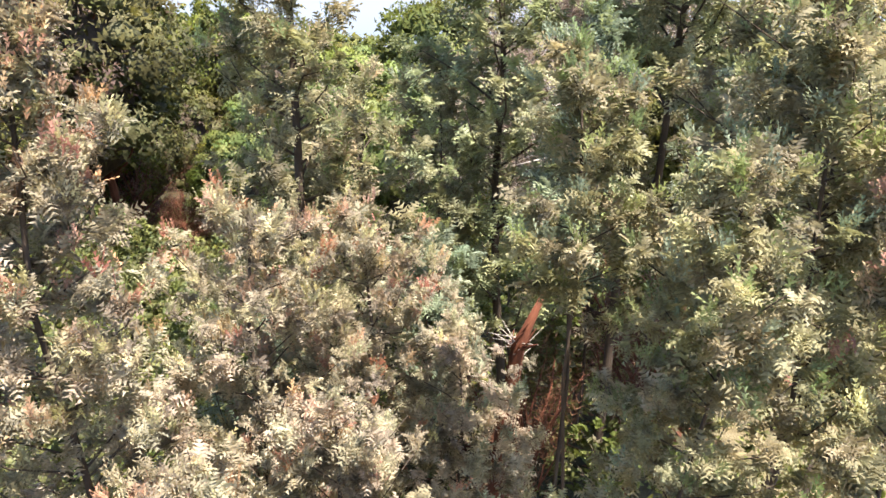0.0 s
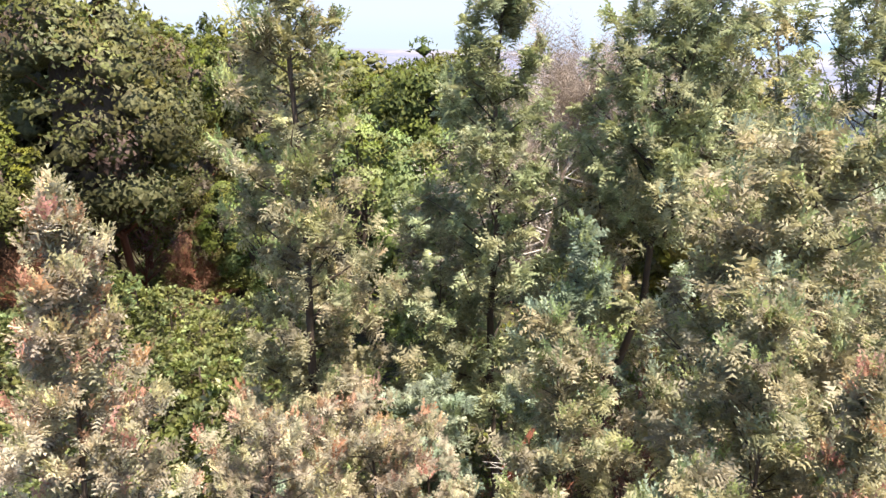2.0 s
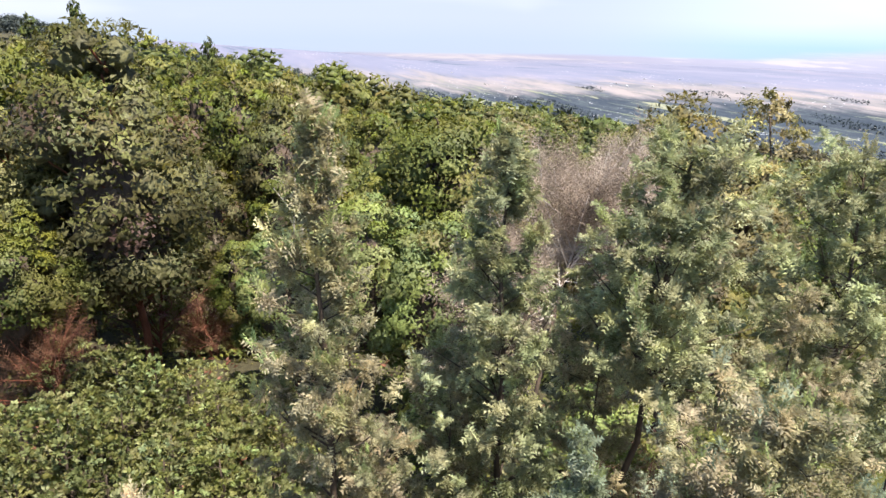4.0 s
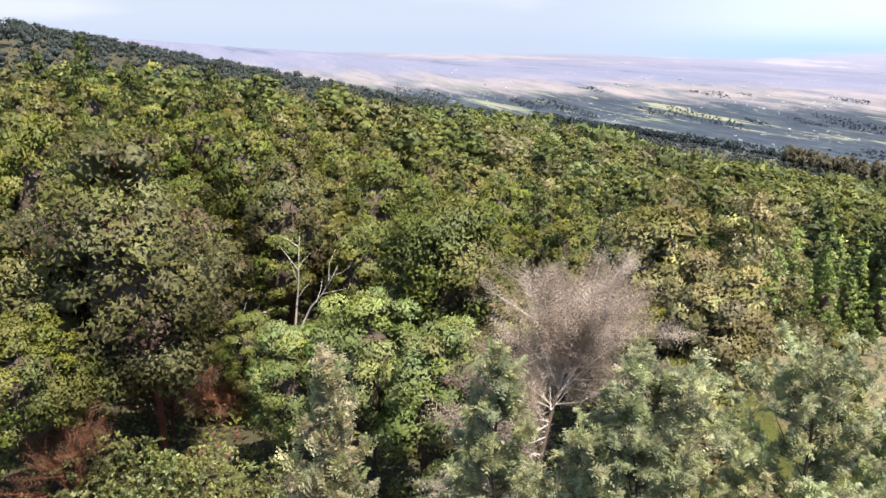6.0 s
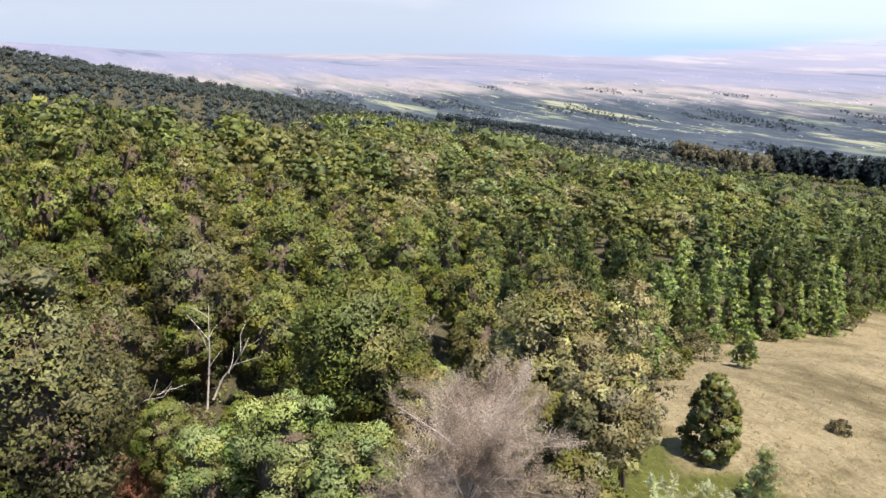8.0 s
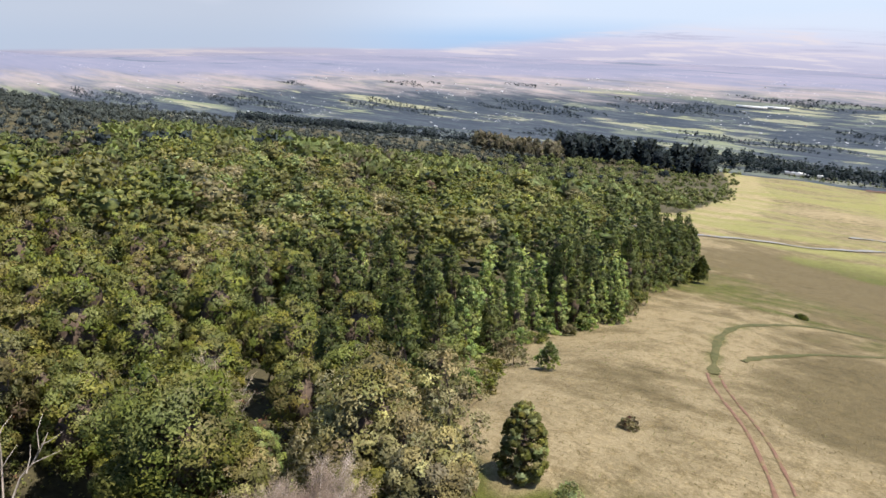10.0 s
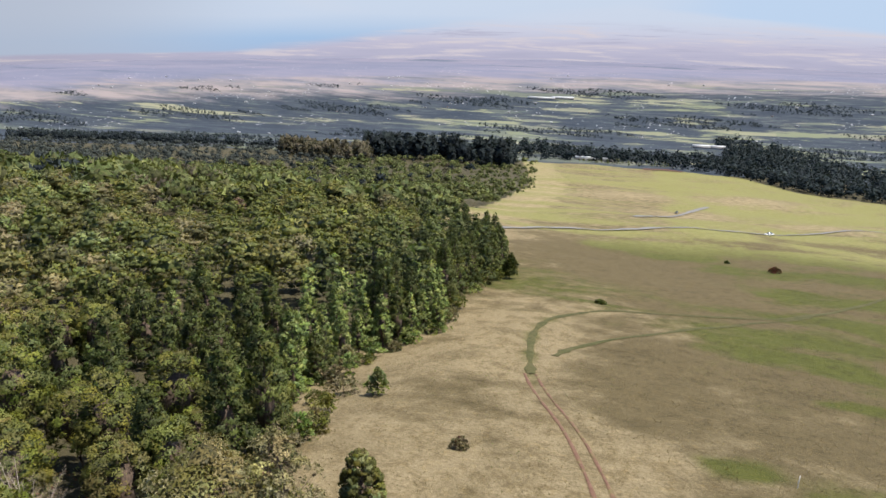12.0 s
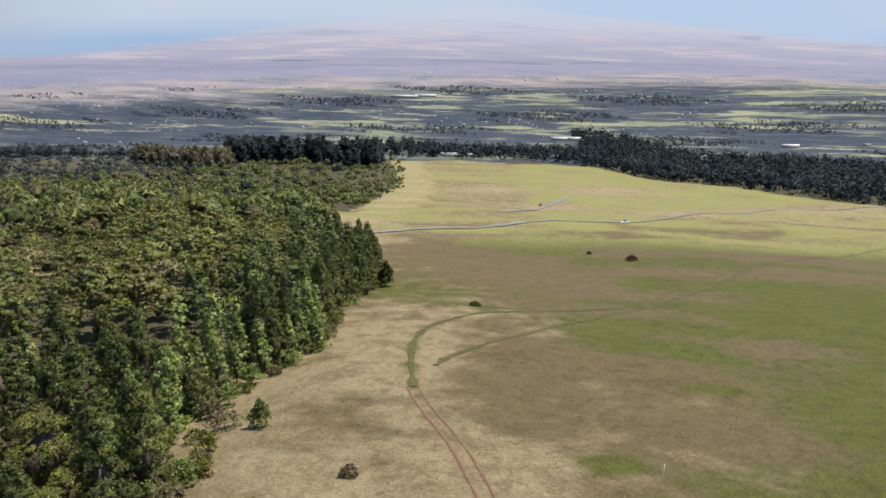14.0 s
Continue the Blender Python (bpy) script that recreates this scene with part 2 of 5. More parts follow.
def outline(shape, u):
    """Width of a crown at the height u (0 at its foot, 1 at its tip)."""
    if shape == "cone":
        return np.maximum((1 - u) ** 0.95 * (0.55 + 0.45 * np.minimum(u * 5, 1)), 0.05)
    if shape == "spire":
        return np.maximum((1 - u) ** 0.6, 0.07)
    if shape == "column":
        return np.maximum(np.sqrt(np.maximum(1 - u ** 2.2, 0)) * (0.6 + 0.4 * np.minimum(u * 4, 1)), 0.06)
    if shape == "dome":
        return np.sqrt(np.maximum(1 - (1.25 * u - 0.30) ** 2, 0.02))
    return np.sqrt(np.maximum(1 - (2 * u - 0.9) ** 2 / 1.25, 0.02))


def tree_mesh(seed, height, foot, radius, shape, leaf, lumps, tufts, leaves, size, mats, tip_part=0.0, lean=(0, 0), trunk_r=None, bark=None, lump_r=0.34, wild=0.6, up=0.35, spread=0.9, faced=False):
    """Trunk mesh and crown mesh of a tree that stands at the origin. The crown is made of tufts of leaves on lumps at the ends of limbs."""
    rng = np.random.default_rng(seed)
    tr = trunk_r or 0.009 * height + 0.025
    n = 7
    wob = rng.normal(size=(n, 2)) * 0.012 * height
    wob[0] = 0
    ts = np.linspace(0, 0.96, n)
    path = np.stack([lean[0] * ts ** 1.5 + wob[:, 0], lean[1] * ts ** 1.5 + wob[:, 1], ts * height], 1)
    path[0, 2] = -0.5
    chunks = [(*tube(path, tr * (1.15 - ts) ** 0.9 + 0.008, 8), 0)]
    axis = lambda z: np.stack([np.interp(z, path[:, 2], path[:, 0]), np.interp(z, path[:, 2], path[:, 1]), z], -1)
    u = np.sort(((np.arange(lumps) + rng.random(lumps)) / lumps) ** 0.85)
    if shape == "cone":
        u = 1 - (1 - u) ** 0.85
    an = np.arange(lumps) * 2.399 + rng.normal(size=lumps) * 0.4
    rr = radius * outline(shape, u) * rng.uniform(0.3, 1.0, lumps) ** 0.55
    cz = foot + (height - foot) * u
    cen = axis(cz) + np.stack([np.cos(an) * rr, np.sin(an) * rr, np.zeros(lumps)], 1)
    lr = lump_r * radius * ((0.14 + 0.96 * outline(shape, u)) if shape == "cone" else (0.45 + 0.65 * outline(shape, u))) * rng.uniform(0.7, 1.25, lumps)
    for i in range(lumps):
        if rr[i] > 0.12 * radius:
            z0 = max(cz[i] - rr[i] * rng.uniform(0.4, 0.9), 0.12 * height)
            a = axis(np.array([z0]))[0]
            mid = (a + cen[i]) / 2 + (0, 0, -0.08 * rr[i]) + rng.normal(size=3) * 0.04 * rr[i]
            r0 = tr * 0.26 * (1.1 - u[i])
            chunks.append((*tube([a, mid, cen[i]], [r0 + 0.006, r0 * 0.7 + 0.005, r0 * 0.3 + 0.003], 4), 0))
    trunk = smooth(mesh_from("trunk", chunks, [bark or BARK]))
    d = unit(rng.normal(size=(lumps, tufts, 3)))
    d[..., 2] = np.abs(d[..., 2]) * 1.15 - 0.25
    d = unit(d)
    lr = lr * 0.9
    tp = (cen[:, None] + d * lr[:, None, None] * rng.uniform(0.72, 1.1, (lumps, tufts, 1)) * (1, 1, 0.62)).reshape(-1, 3)
    out = unit(np.concatenate([tp[:, :2] - axis(tp[:, 2])[:, :2], np.zeros((len(tp), 1))], 1))
    td = unit(d.reshape(-1, 3) * 0.8 + out * 0.7 + (0, 0, up))
    pos = np.repeat(tp, leaves, 0) + rng.normal(size=(len(tp) * leaves, 3)) * size * 0.18
    dirs = unit(np.repeat(td, leaves, 0) + spread * unit(rng.normal(size=pos.shape)))
    sizes = size * rng.uniform(0.65, 1.25, len(pos))
    if shape == "cone":
        sizes = sizes * np.clip(0.4 + 2.5 * (1 - (pos[:, 2] - foot) / (height - foot)), 0.4, 1)
    if faced:
        pos = pos + rng.normal(size=pos.shape) * size * 0.35
        v, f = plates(leaf, pos, np.repeat(unit(td + (0, 0, 0.25)), leaves, 0), sizes, rng, 0.55)
    else:
        v, f = scatter(leaf, pos, dirs, sizes, rng, wild)
    tips = np.repeat(rng.random(len(tp)) < tip_part * (0.3 + 1.4 * (tp[:, 2] - foot) / (height - foot)) * (0.4 + 1.2 * (d.reshape(-1, 3)[:, 2] > 0.2)), leaves)
    which = np.where(tips, rng.integers(1, max(len(mats), 2), len(tips)), 0)
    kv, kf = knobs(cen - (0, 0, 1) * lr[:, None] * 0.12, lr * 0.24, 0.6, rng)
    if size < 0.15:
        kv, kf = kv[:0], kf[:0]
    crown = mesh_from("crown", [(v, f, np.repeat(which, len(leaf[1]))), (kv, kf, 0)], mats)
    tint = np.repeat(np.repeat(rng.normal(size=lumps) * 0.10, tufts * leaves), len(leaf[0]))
    # The knobs' negative tint puts the crown's inner shade into their colour.
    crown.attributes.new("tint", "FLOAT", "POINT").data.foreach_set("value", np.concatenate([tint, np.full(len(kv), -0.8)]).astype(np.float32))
    return trunk, crown


def sky_dirs(n, rng, low=-0.25):
    """n directions spread evenly over the upper part of a ball, jittered."""
    z = 1 - (1 - low) * (np.arange(n) + 0.5) / n
    an = np.arange(n) * 2.39996 + rng.random() * 6.28
    w = np.sqrt(np.maximum(1 - z * z, 0))
    return unit(np.stack([np.cos(an) * w, np.sin(an) * w, z], 1) + rng.normal(size=(n, 3)) * 0.10)


def ball(cen, rad, rng, rough=0.08):
    """A solid heart added inside a crown to keep it dark: a lumpy ball of 48 triangles."""
    v, f, m = [], [], 6
    for i, el in enumerate((-0.9, -0.35, 0.3, 0.85)):
        for j in range(m):
            t = (j + 0.5 * (i % 2)) * 2 * math.pi / m
            v.append((math.cos(t) * math.cos(el), math.sin(t) * math.cos(el), math.sin(el)))
    v += [(0, 0, -1.0), (0, 0, 1.0)]
    for i in range(3):
        for j in range(m):
            p, q = i * m + j, i * m + (j + 1) % m
            r, t = (p + m, q + m) if i % 2 == 0 else (p + m, q + m)
            f += [(p, q, t), (p, t, r)]
    for j in range(m):
        f += [((j + 1) % m, j, 4 * m), (3 * m + j, 3 * m + (j + 1) % m, 4 * m + 1)]
    v = np.array(v)
    return v * np.asarray(rad) * (1 + rough * rng.normal(size=(len(v), 1))) + cen, np.array(f), v


def canopy_mesh(seed, height, foot, radius, shape, leaf, lumps, leaves, size, mats, bark, lump_r=0.38, tip_part=0.0):
    """A forest tree at the origin: its crown is a dome (or spire) of leafy lumps over an added dark heart."""
    rng = np.random.default_rng(seed)
    n = 6
    ts = np.linspace(0, 0.9, n)
    wob = rng.normal(size=(n, 2)) * 0.016 * height
    wob[0] = 0
    path = np.stack([wob[:, 0], wob[:, 1], ts * height], 1)
    path[0, 2] = -0.5
    tr = 0.010 * height + 0.03
    chunks = [(*tube(path, tr * (1.1 - ts), 7), 0)]
    slim = shape in ("spire", "column")
    if slim:
        u = ((np.arange(lumps) + rng.random(lumps)) / lumps) ** 0.9
        an = np.arange(lumps) * 2.399 + rng.normal(size=lumps) * 0.5
        rr = radius * outline(shape, u) * rng.uniform(0.45, 1.0, lumps) ** 0.6
        lr = lump_r * radius * (0.55 + 0.5 * outline(shape, u)) * rng.uniform(0.6, 1.3, lumps)
        cen = np.stack([np.cos(an) * rr, np.sin(an) * rr, foot + (height - foot) * u - lr * 0.4], 1)
        heart, half = np.array((0, 0, foot + 0.35 * (height - foot))), np.array((radius * 0.62, radius * 0.62, 0.42 * (height - foot)))
        way = unit(np.stack([np.cos(an), np.sin(an), np.full(lumps, 0.35)], 1))
    else:
        way = sky_dirs(lumps, rng, -0.45)
        half = np.array((radius, radius * rng.uniform(0.85, 1.1), 0.52 * (height - foot)))
        heart = np.array((wob[3, 0], wob[3, 1], foot + 0.46 * (height - foot)))
        lr = lump_r * radius * rng.uniform(0.65, 1.3, lumps)
        swell = 1 + 0.16 * np.sin(3.1 * way[:, 0] + seed) * np.sin(2.7 * way[:, 1] + 2 * seed) + 0.07 * rng.normal(size=lumps)
        cen = heart + way * half * (0.84 * swell)[:, None]
    for i in range(0, lumps, 3):
        a = np.array((0, 0, max(cen[i, 2] - 0.7 * np.hypot(cen[i, 0], cen[i, 1]) - 0.3, 0.25 * height)))
        r0 = tr * 0.4
        chunks.append((*tube([a, (a + cen[i]) / 2 + rng.normal(size=3) * 0.1, cen[i]], [r0, r0 * 0.7, r0 * 0.3], 4), 0))
    trunk = smooth(mesh_from("trunk", chunks, [bark]))
    k = np.repeat(np.arange(lumps), np.maximum((leaves * (lr / lr.mean()) ** 2).astype(int), 4))
    d = unit(rng.normal(size=(len(k), 3)) + 0.75 * way[k] + (0, 0, 0.45))
    pos = cen[k] + d * (lr[k] * rng.uniform(0.80, 1.10, len(k)))[:, None] * (1, 1, 0.75)
    v, f = plates(leaf, pos, unit(d + (0, 0, 0.25)), size * rng.uniform(0.55, 1.35, len(k)), rng, 0.42, 0.55)
    tips = rng.random(lumps) < tip_part
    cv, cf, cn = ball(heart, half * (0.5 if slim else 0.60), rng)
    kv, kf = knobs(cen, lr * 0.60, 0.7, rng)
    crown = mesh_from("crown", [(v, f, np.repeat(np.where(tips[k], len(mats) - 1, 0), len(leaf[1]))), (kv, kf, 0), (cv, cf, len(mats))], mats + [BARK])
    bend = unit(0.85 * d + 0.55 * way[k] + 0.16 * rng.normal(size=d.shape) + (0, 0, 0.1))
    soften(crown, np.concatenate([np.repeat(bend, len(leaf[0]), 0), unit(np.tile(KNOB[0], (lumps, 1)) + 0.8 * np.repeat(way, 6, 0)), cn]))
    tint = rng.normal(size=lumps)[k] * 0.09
    # Knobs are tinted darker, as painted shade between the lumps.
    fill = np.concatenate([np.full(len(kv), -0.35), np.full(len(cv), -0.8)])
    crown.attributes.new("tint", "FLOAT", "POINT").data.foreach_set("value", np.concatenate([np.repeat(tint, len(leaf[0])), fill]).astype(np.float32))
    return trunk, crown


def tree_at(name, meshes, place, turn=0.0, scale=1.0, label="", category="tree", group="", girth=None):
    root = new(name)
    root.empty_display_size = 0.5
    root.matrix_world = Matrix.LocRotScale(place, Euler((0, 0, turn)), (girth or scale, girth or scale, scale))
    child("trunk", meshes[0], root)
    child("crown", meshes[1], root)
    return tagged(root, label, category, group)


# ---- ground ----
KY = np.array([-3000, -100, 0, 25, 51, 82, 146, 237, 398, 664, 800, 1000, 1300, 1600, 2000, 2600, 3300, 6000.0])
KZ = np.array([500, 17, 0, -2.8, -8.8, -18.5, -34.4, -54, -90.5, -152, -178, -214, -263, -298, -325, -346, -351, -351.0])


def step(a, b, x):
    u = np.clip((x - a) / (b - a), 0, 1)
    return u * u * (3 - 2 * u)


def land(x, y):
    """Height of the ground."""
    x, y = np.asarray(x, float), np.asarray(y, float)
    r = np.hypot(x, y)
    w = 1 - step(1300, 2600, r)
    g = sum(np.interp(y + s * (6 + 0.04 * r), KY, KZ) for s in (-1, 0, 1)) / 3
    g = g - 3.2 * step(20, 40, -x) * (1 - step(60, 140, y)) * step(-30, 0, y)
    az = np.degrees(np.arctan2(-x, y))
    g = g - 30 * step(52, 66, az) * (1 - step(108, 125, az)) * step(125, 230, r) * (1 - step(360, 620, r))
    g = g + 0.22 * np.sin(x / 5.1 + y / 11) * np.sin(y / 6.3 - x / 17) + np.minimum(r / 120, 2.2) * np.sin(x / 37 + 1.3) * np.sin(y / 53 + x / 71)
    low = np.interp(r, KY, KZ)
    flank = 20 + r * np.tan(np.radians(np.interp(az, [54, 63, 71, 79, 86, 110], [-4.9, -4.0, -3.45, -2.75, -1.6, 1.0])))
    low = low + np.maximum(flank - low, 0) * step(1700, 3600, r) * (1 - step(120, 150, az))
    return w * g + (1 - w) * low


EY = np.array([-60, 0, 14, 18, 24, 31, 37, 45, 57, 72, 84, 95, 109, 137, 178, 206, 250, 303, 381, 420, 624, 730, 934, 1000, 1350.0])
EX = np.array([4, -1.5, -3.5, -9, -15.5, -20.6, -21.2, -24, -29, -33, -36, -33, -30, -34, -31, -40, -68, -79, -98, -92, -103, -108, -134, -145, -205.0])


def wood_edge(y):
    """x of the edge of the wood; the wood lies on the side of smaller x."""
    return np.interp(y, EY, EX)


def ground_material():
    k = Nodes("pasture_and_wood_floor")
    co = k.coords()
    sep = k.n.new("ShaderNodeSeparateXYZ")
    k.l.new(co, sep.inputs[0])
    warp = k.noise(0.02, 3.0, 0.6, co)
    big = k.noise(0.017, 4.0, 0.6, co, 0.6)
    mp = k.add("ShaderNodeMapping", Vector=co, Scale=(0.35, 1.0, 1.0))
    belt = k.noise(0.022, 3.0, 0.5, mp.outputs[0], 0.5)
    mid = k.noise(0.16, 4.0, 0.6, co)
    fine = k.noise(2.6, 5.0, 0.7, co)
    blade = k.noise(11.0, 3.0, 0.7, co)
    straw = k.ramp(fine, [(0.25, (0.118, 0.090, 0.047)), (0.5, (0.190, 0.149, 0.083)), (0.75, (0.28, 0.225, 0.133))])
    straw = k.mix(k.math("MULTIPLY", k.span(sep.outputs["Y"], 290, 380), 0.55), straw, (0.290, 0.232, 0.132))
    rust = k.ramp(fine, [(0.25, (0.055, 0.041, 0.018)), (0.5, (0.088, 0.067, 0.030)), (0.75, (0.130, 0.101, 0.047))])
    green = k.ramp(fine, [(0.25, (0.034, 0.037, 0.004)), (0.5, (0.060, 0.064, 0.009)), (0.8, (0.098, 0.100, 0.019))])
    yy = k.math("ADD", sep.outputs["Y"], k.math("MULTIPLY", k.math("SUBTRACT", warp, 0.5), 160.0))
    yy = k.math("ADD", yy, k.math("MULTIPLY", sep.outputs["X"], -0.35))
    # Brown grass band across mid slope, with cloud shadow painted into its colour.
    brown_shade_zone = k.math("MULTIPLY", k.span(yy, 120, 170), k.span(yy, 300, 255))
    wood = k.n.new("ShaderNodeAttribute")
    wood.attribute_name = "wood"
    open_land = k.n.new("ShaderNodeAttribute")
    open_land.attribute_name = "open"
    off = k.math("ADD", open_land.outputs["Fac"], k.math("MULTIPLY", k.math("SUBTRACT", big, 0.5), 1.4))
    brown = k.math("ADD", k.math("MULTIPLY", brown_shade_zone, 0.25), k.span(off, 0.35, 0.75, 0.0, 0.20))
    # Browner grass to the right, darkened further for cloud shade put into colour.
    brown = k.math("ADD", brown, k.math("MULTIPLY", k.math("MULTIPLY", k.span(sep.outputs["X"], 6, 46, 0.0, 0.42), k.span(sep.outputs["Y"], 80, 140, 0.4, 1.0)), k.span(sep.outputs["Y"], 330, 270)))
    rusty = k.n.new("ShaderNodeAttribute")
    rusty.attribute_name = "rusty"
    brown = k.math("ADD", brown, k.math("MULTIPLY", rusty.outputs["Fac"], k.span(sep.outputs["Y"], 460, 420, -0.15, 0.3)))
    dry = k.mix(k.span(k.math("ADD", mid, brown), 0.42, 0.86), straw, rust)
    far = k.span(sep.outputs["Y"], 250, 330)
    right = k.span(k.math("ADD", sep.outputs["X"], k.math("MULTIPLY", k.math("SUBTRACT", big, 0.5), 40.0)), -4, 34)
    gfac = k.math("MULTIPLY", k.span(belt, 0.44, 0.64, 0.0, 0.6), k.span(sep.outputs["Y"], 105, 150))
    lush_at = k.n.new("ShaderNodeAttribute")
    lush_at.attribute_name = "lush"
    gfac = k.math("MAXIMUM", gfac, k.math("MULTIPLY", lush_at.outputs["Fac"], 1.3))
    gfac = k.math("MAXIMUM", gfac, k.math("MULTIPLY", right, k.span(big, 0.32, 0.60, 0.38, 1.0)))
    gfac = k.math("MAXIMUM", gfac, k.math("MULTIPLY", k.math("MULTIPLY", far, k.span(k.math("SUBTRACT", sep.outputs["X"], k.math("MULTIPLY", sep.outputs["Y"], 0.12)), 140, -10, 0.45, 1.0)), k.span(belt, 0.36, 0.66, 0.10, 0.75)))
    gfac = k.math("ADD", gfac, k.math("MULTIPLY", k.math("SUBTRACT", blade, 0.5), 0.6))
    gfac = k.math("ADD", gfac, k.math("MULTIPLY", k.math("SUBTRACT", mid, 0.5), 0.9))
    gfac = k.math("ADD", gfac, k.math("MULTIPLY", k.math("SUBTRACT", k.noise(0.055, 5.0, 0.7, co, 1.0), 0.5), 0.9))
    gfac = k.math("SUBTRACT", gfac, k.math("MULTIPLY", rusty.outputs["Fac"], 0.8))
    nd = k.n.new("ShaderNodeClamp")
    k.l.new(gfac, nd.inputs[0])
    green = k.mix(k.math("MULTIPLY", far, 0.75), green, (0.205, 0.192, 0.070))
    grass = k.mix(k.span(nd.outputs[0], 0.15, 0.75), dry, green)
    tuss = k.noise(0.42, 6.0, 0.78, k.add("ShaderNodeMapping", Vector=co, Scale=(1.1, 0.9, 1.0)).outputs[0], 0.4)
    grass = k.mix(k.span(tuss, 0.44, 0.66, 0.0, 0.85), grass, k.mix(1.0, grass, (0.60, 0.57, 0.46), "MULTIPLY"))
    pale = k.noise(0.9, 5.0, 0.75, co, 0.6)
    grass = k.mix(k.span(pale, 0.54, 0.70, 0.0, 0.55), grass, k.mix(1.0, grass, (1.45, 1.36, 1.15), "MULTIPLY"))
    blotch = k.noise(0.07, 4.0, 0.65, co, 0.8)
    grass = k.mix(k.span(blotch, 0.50, 0.75, 0.0, 0.4), grass, k.mix(1.0, grass, (0.66, 0.66, 0.60), "MULTIPLY"))
    floor_c = k.ramp(fine, [(0.3, (0.030, 0.026, 0.014)), (0.6, (0.065, 0.055, 0.026)), (0.8, (0.10, 0.085, 0.035))])
    wf = k.span(k.math("ADD", wood.outputs["Fac"], k.math("MULTIPLY", k.math("SUBTRACT", mid, 0.5), 0.6)), 0.3, 0.7)
    k.bump(k.math("ADD", fine, k.math("MULTIPLY", blade, 0.5)), 0.8, 0.25)
    return k.color(k.mix(wf, grass, floor_c), 0.95)


def distant_material():
    k = Nodes("hazy_distant_land")
    co = k.coords()
    sep = k.n.new("ShaderNodeSeparateXYZ")
    k.l.new(co, sep.inputs[0])
    flat = k.n.new("ShaderNodeCombineXYZ")
    k.l.new(sep.outputs["X"], flat.inputs["X"])
    k.l.new(sep.outputs["Y"], flat.inputs["Y"])
    leng = k.n.new("ShaderNodeVectorMath")
    leng.operation = "LENGTH"
    k.l.new(flat.outputs[0], leng.inputs[0])
    r = leng.outputs["Value"]
    wide = k.add("ShaderNodeMapping", Vector=flat.outputs[0], Scale=(0.45, 1.0, 1.0)).outputs[0]
    vor = k.add("ShaderNodeTexVoronoi", Vector=wide, Scale=0.011, Randomness=0.95)
    field = k.ramp(vor.outputs["Color"], [(0.0, (0.060, 0.070, 0.066)), (0.35, (0.085, 0.096, 0.074)), (0.5, (0.135, 0.146, 0.088)), (0.65, (0.178, 0.176, 0.116)), (0.8, (0.100, 0.108, 0.088)), (1.0, (0.190, 0.165, 0.136))])
    wide2 = k.add("ShaderNodeMapping", Vector=flat.outputs[0], Scale=(0.32, 1.3, 1.0)).outputs[0]
    clumps = k.noise(0.013, 6.0, 0.72, wide2, 0.4)
    trees = k.math("ADD", k.math("MULTIPLY", k.noise(0.0045, 4.0, 0.6, wide2, 0.5), 0.5), k.math("MULTIPLY", clumps, 0.5))
    # Distant tree masses, with blue haze mixed into their dark colours.
    near = k.mix(k.span(k.math("ADD", trees, k.math("ADD", k.span(sep.outputs["X"], -300, 700, 0.0, 0.015), k.span(sep.outputs["X"], -300, -900, 0.0, 0.022))), 0.458, 0.498), field, k.ramp(k.noise(0.024, 6.0, 0.85, wide2), [(0.36, (0.012, 0.018, 0.029)), (0.52, (0.026, 0.034, 0.046)), (0.68, (0.072, 0.084, 0.082))]))
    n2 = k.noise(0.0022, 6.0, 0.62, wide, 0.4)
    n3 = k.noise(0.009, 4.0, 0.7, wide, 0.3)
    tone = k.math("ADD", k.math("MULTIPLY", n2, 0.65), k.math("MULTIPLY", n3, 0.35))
    # Lilac plain: aerial haze is painted into its base colours.
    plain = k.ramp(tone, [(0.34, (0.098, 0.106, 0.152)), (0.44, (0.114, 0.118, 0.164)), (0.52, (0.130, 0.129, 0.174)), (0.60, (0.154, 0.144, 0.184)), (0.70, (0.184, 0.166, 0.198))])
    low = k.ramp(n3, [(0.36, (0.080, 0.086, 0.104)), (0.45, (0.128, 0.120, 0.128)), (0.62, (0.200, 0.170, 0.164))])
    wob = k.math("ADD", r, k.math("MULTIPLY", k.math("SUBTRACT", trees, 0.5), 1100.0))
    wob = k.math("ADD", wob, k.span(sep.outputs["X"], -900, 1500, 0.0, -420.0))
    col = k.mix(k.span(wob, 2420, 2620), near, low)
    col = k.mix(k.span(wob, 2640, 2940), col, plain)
    # Dark streaks on the plain are painted cloud shadows.
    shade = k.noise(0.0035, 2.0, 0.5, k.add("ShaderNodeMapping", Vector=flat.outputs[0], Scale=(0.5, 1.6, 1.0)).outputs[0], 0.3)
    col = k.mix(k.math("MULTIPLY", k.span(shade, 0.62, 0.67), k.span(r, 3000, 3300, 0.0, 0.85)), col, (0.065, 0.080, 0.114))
    speck = k.add("ShaderNodeTexVoronoi", Vector=flat.outputs[0], Scale=0.05)
    dot = k.math("MULTIPLY", k.span(speck.outputs["Distance"], 0.20, 0.10), k.math("MULTIPLY", k.span(wob, 1500, 1700), k.span(r, 4300, 3000)))
    dot = k.math("MULTIPLY", dot, k.span(k.noise(0.0045, 2.0, 0.5, flat.outputs[0]), 0.50, 0.62))
    col = k.mix(dot, col, (0.36, 0.35, 0.36))
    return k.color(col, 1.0)


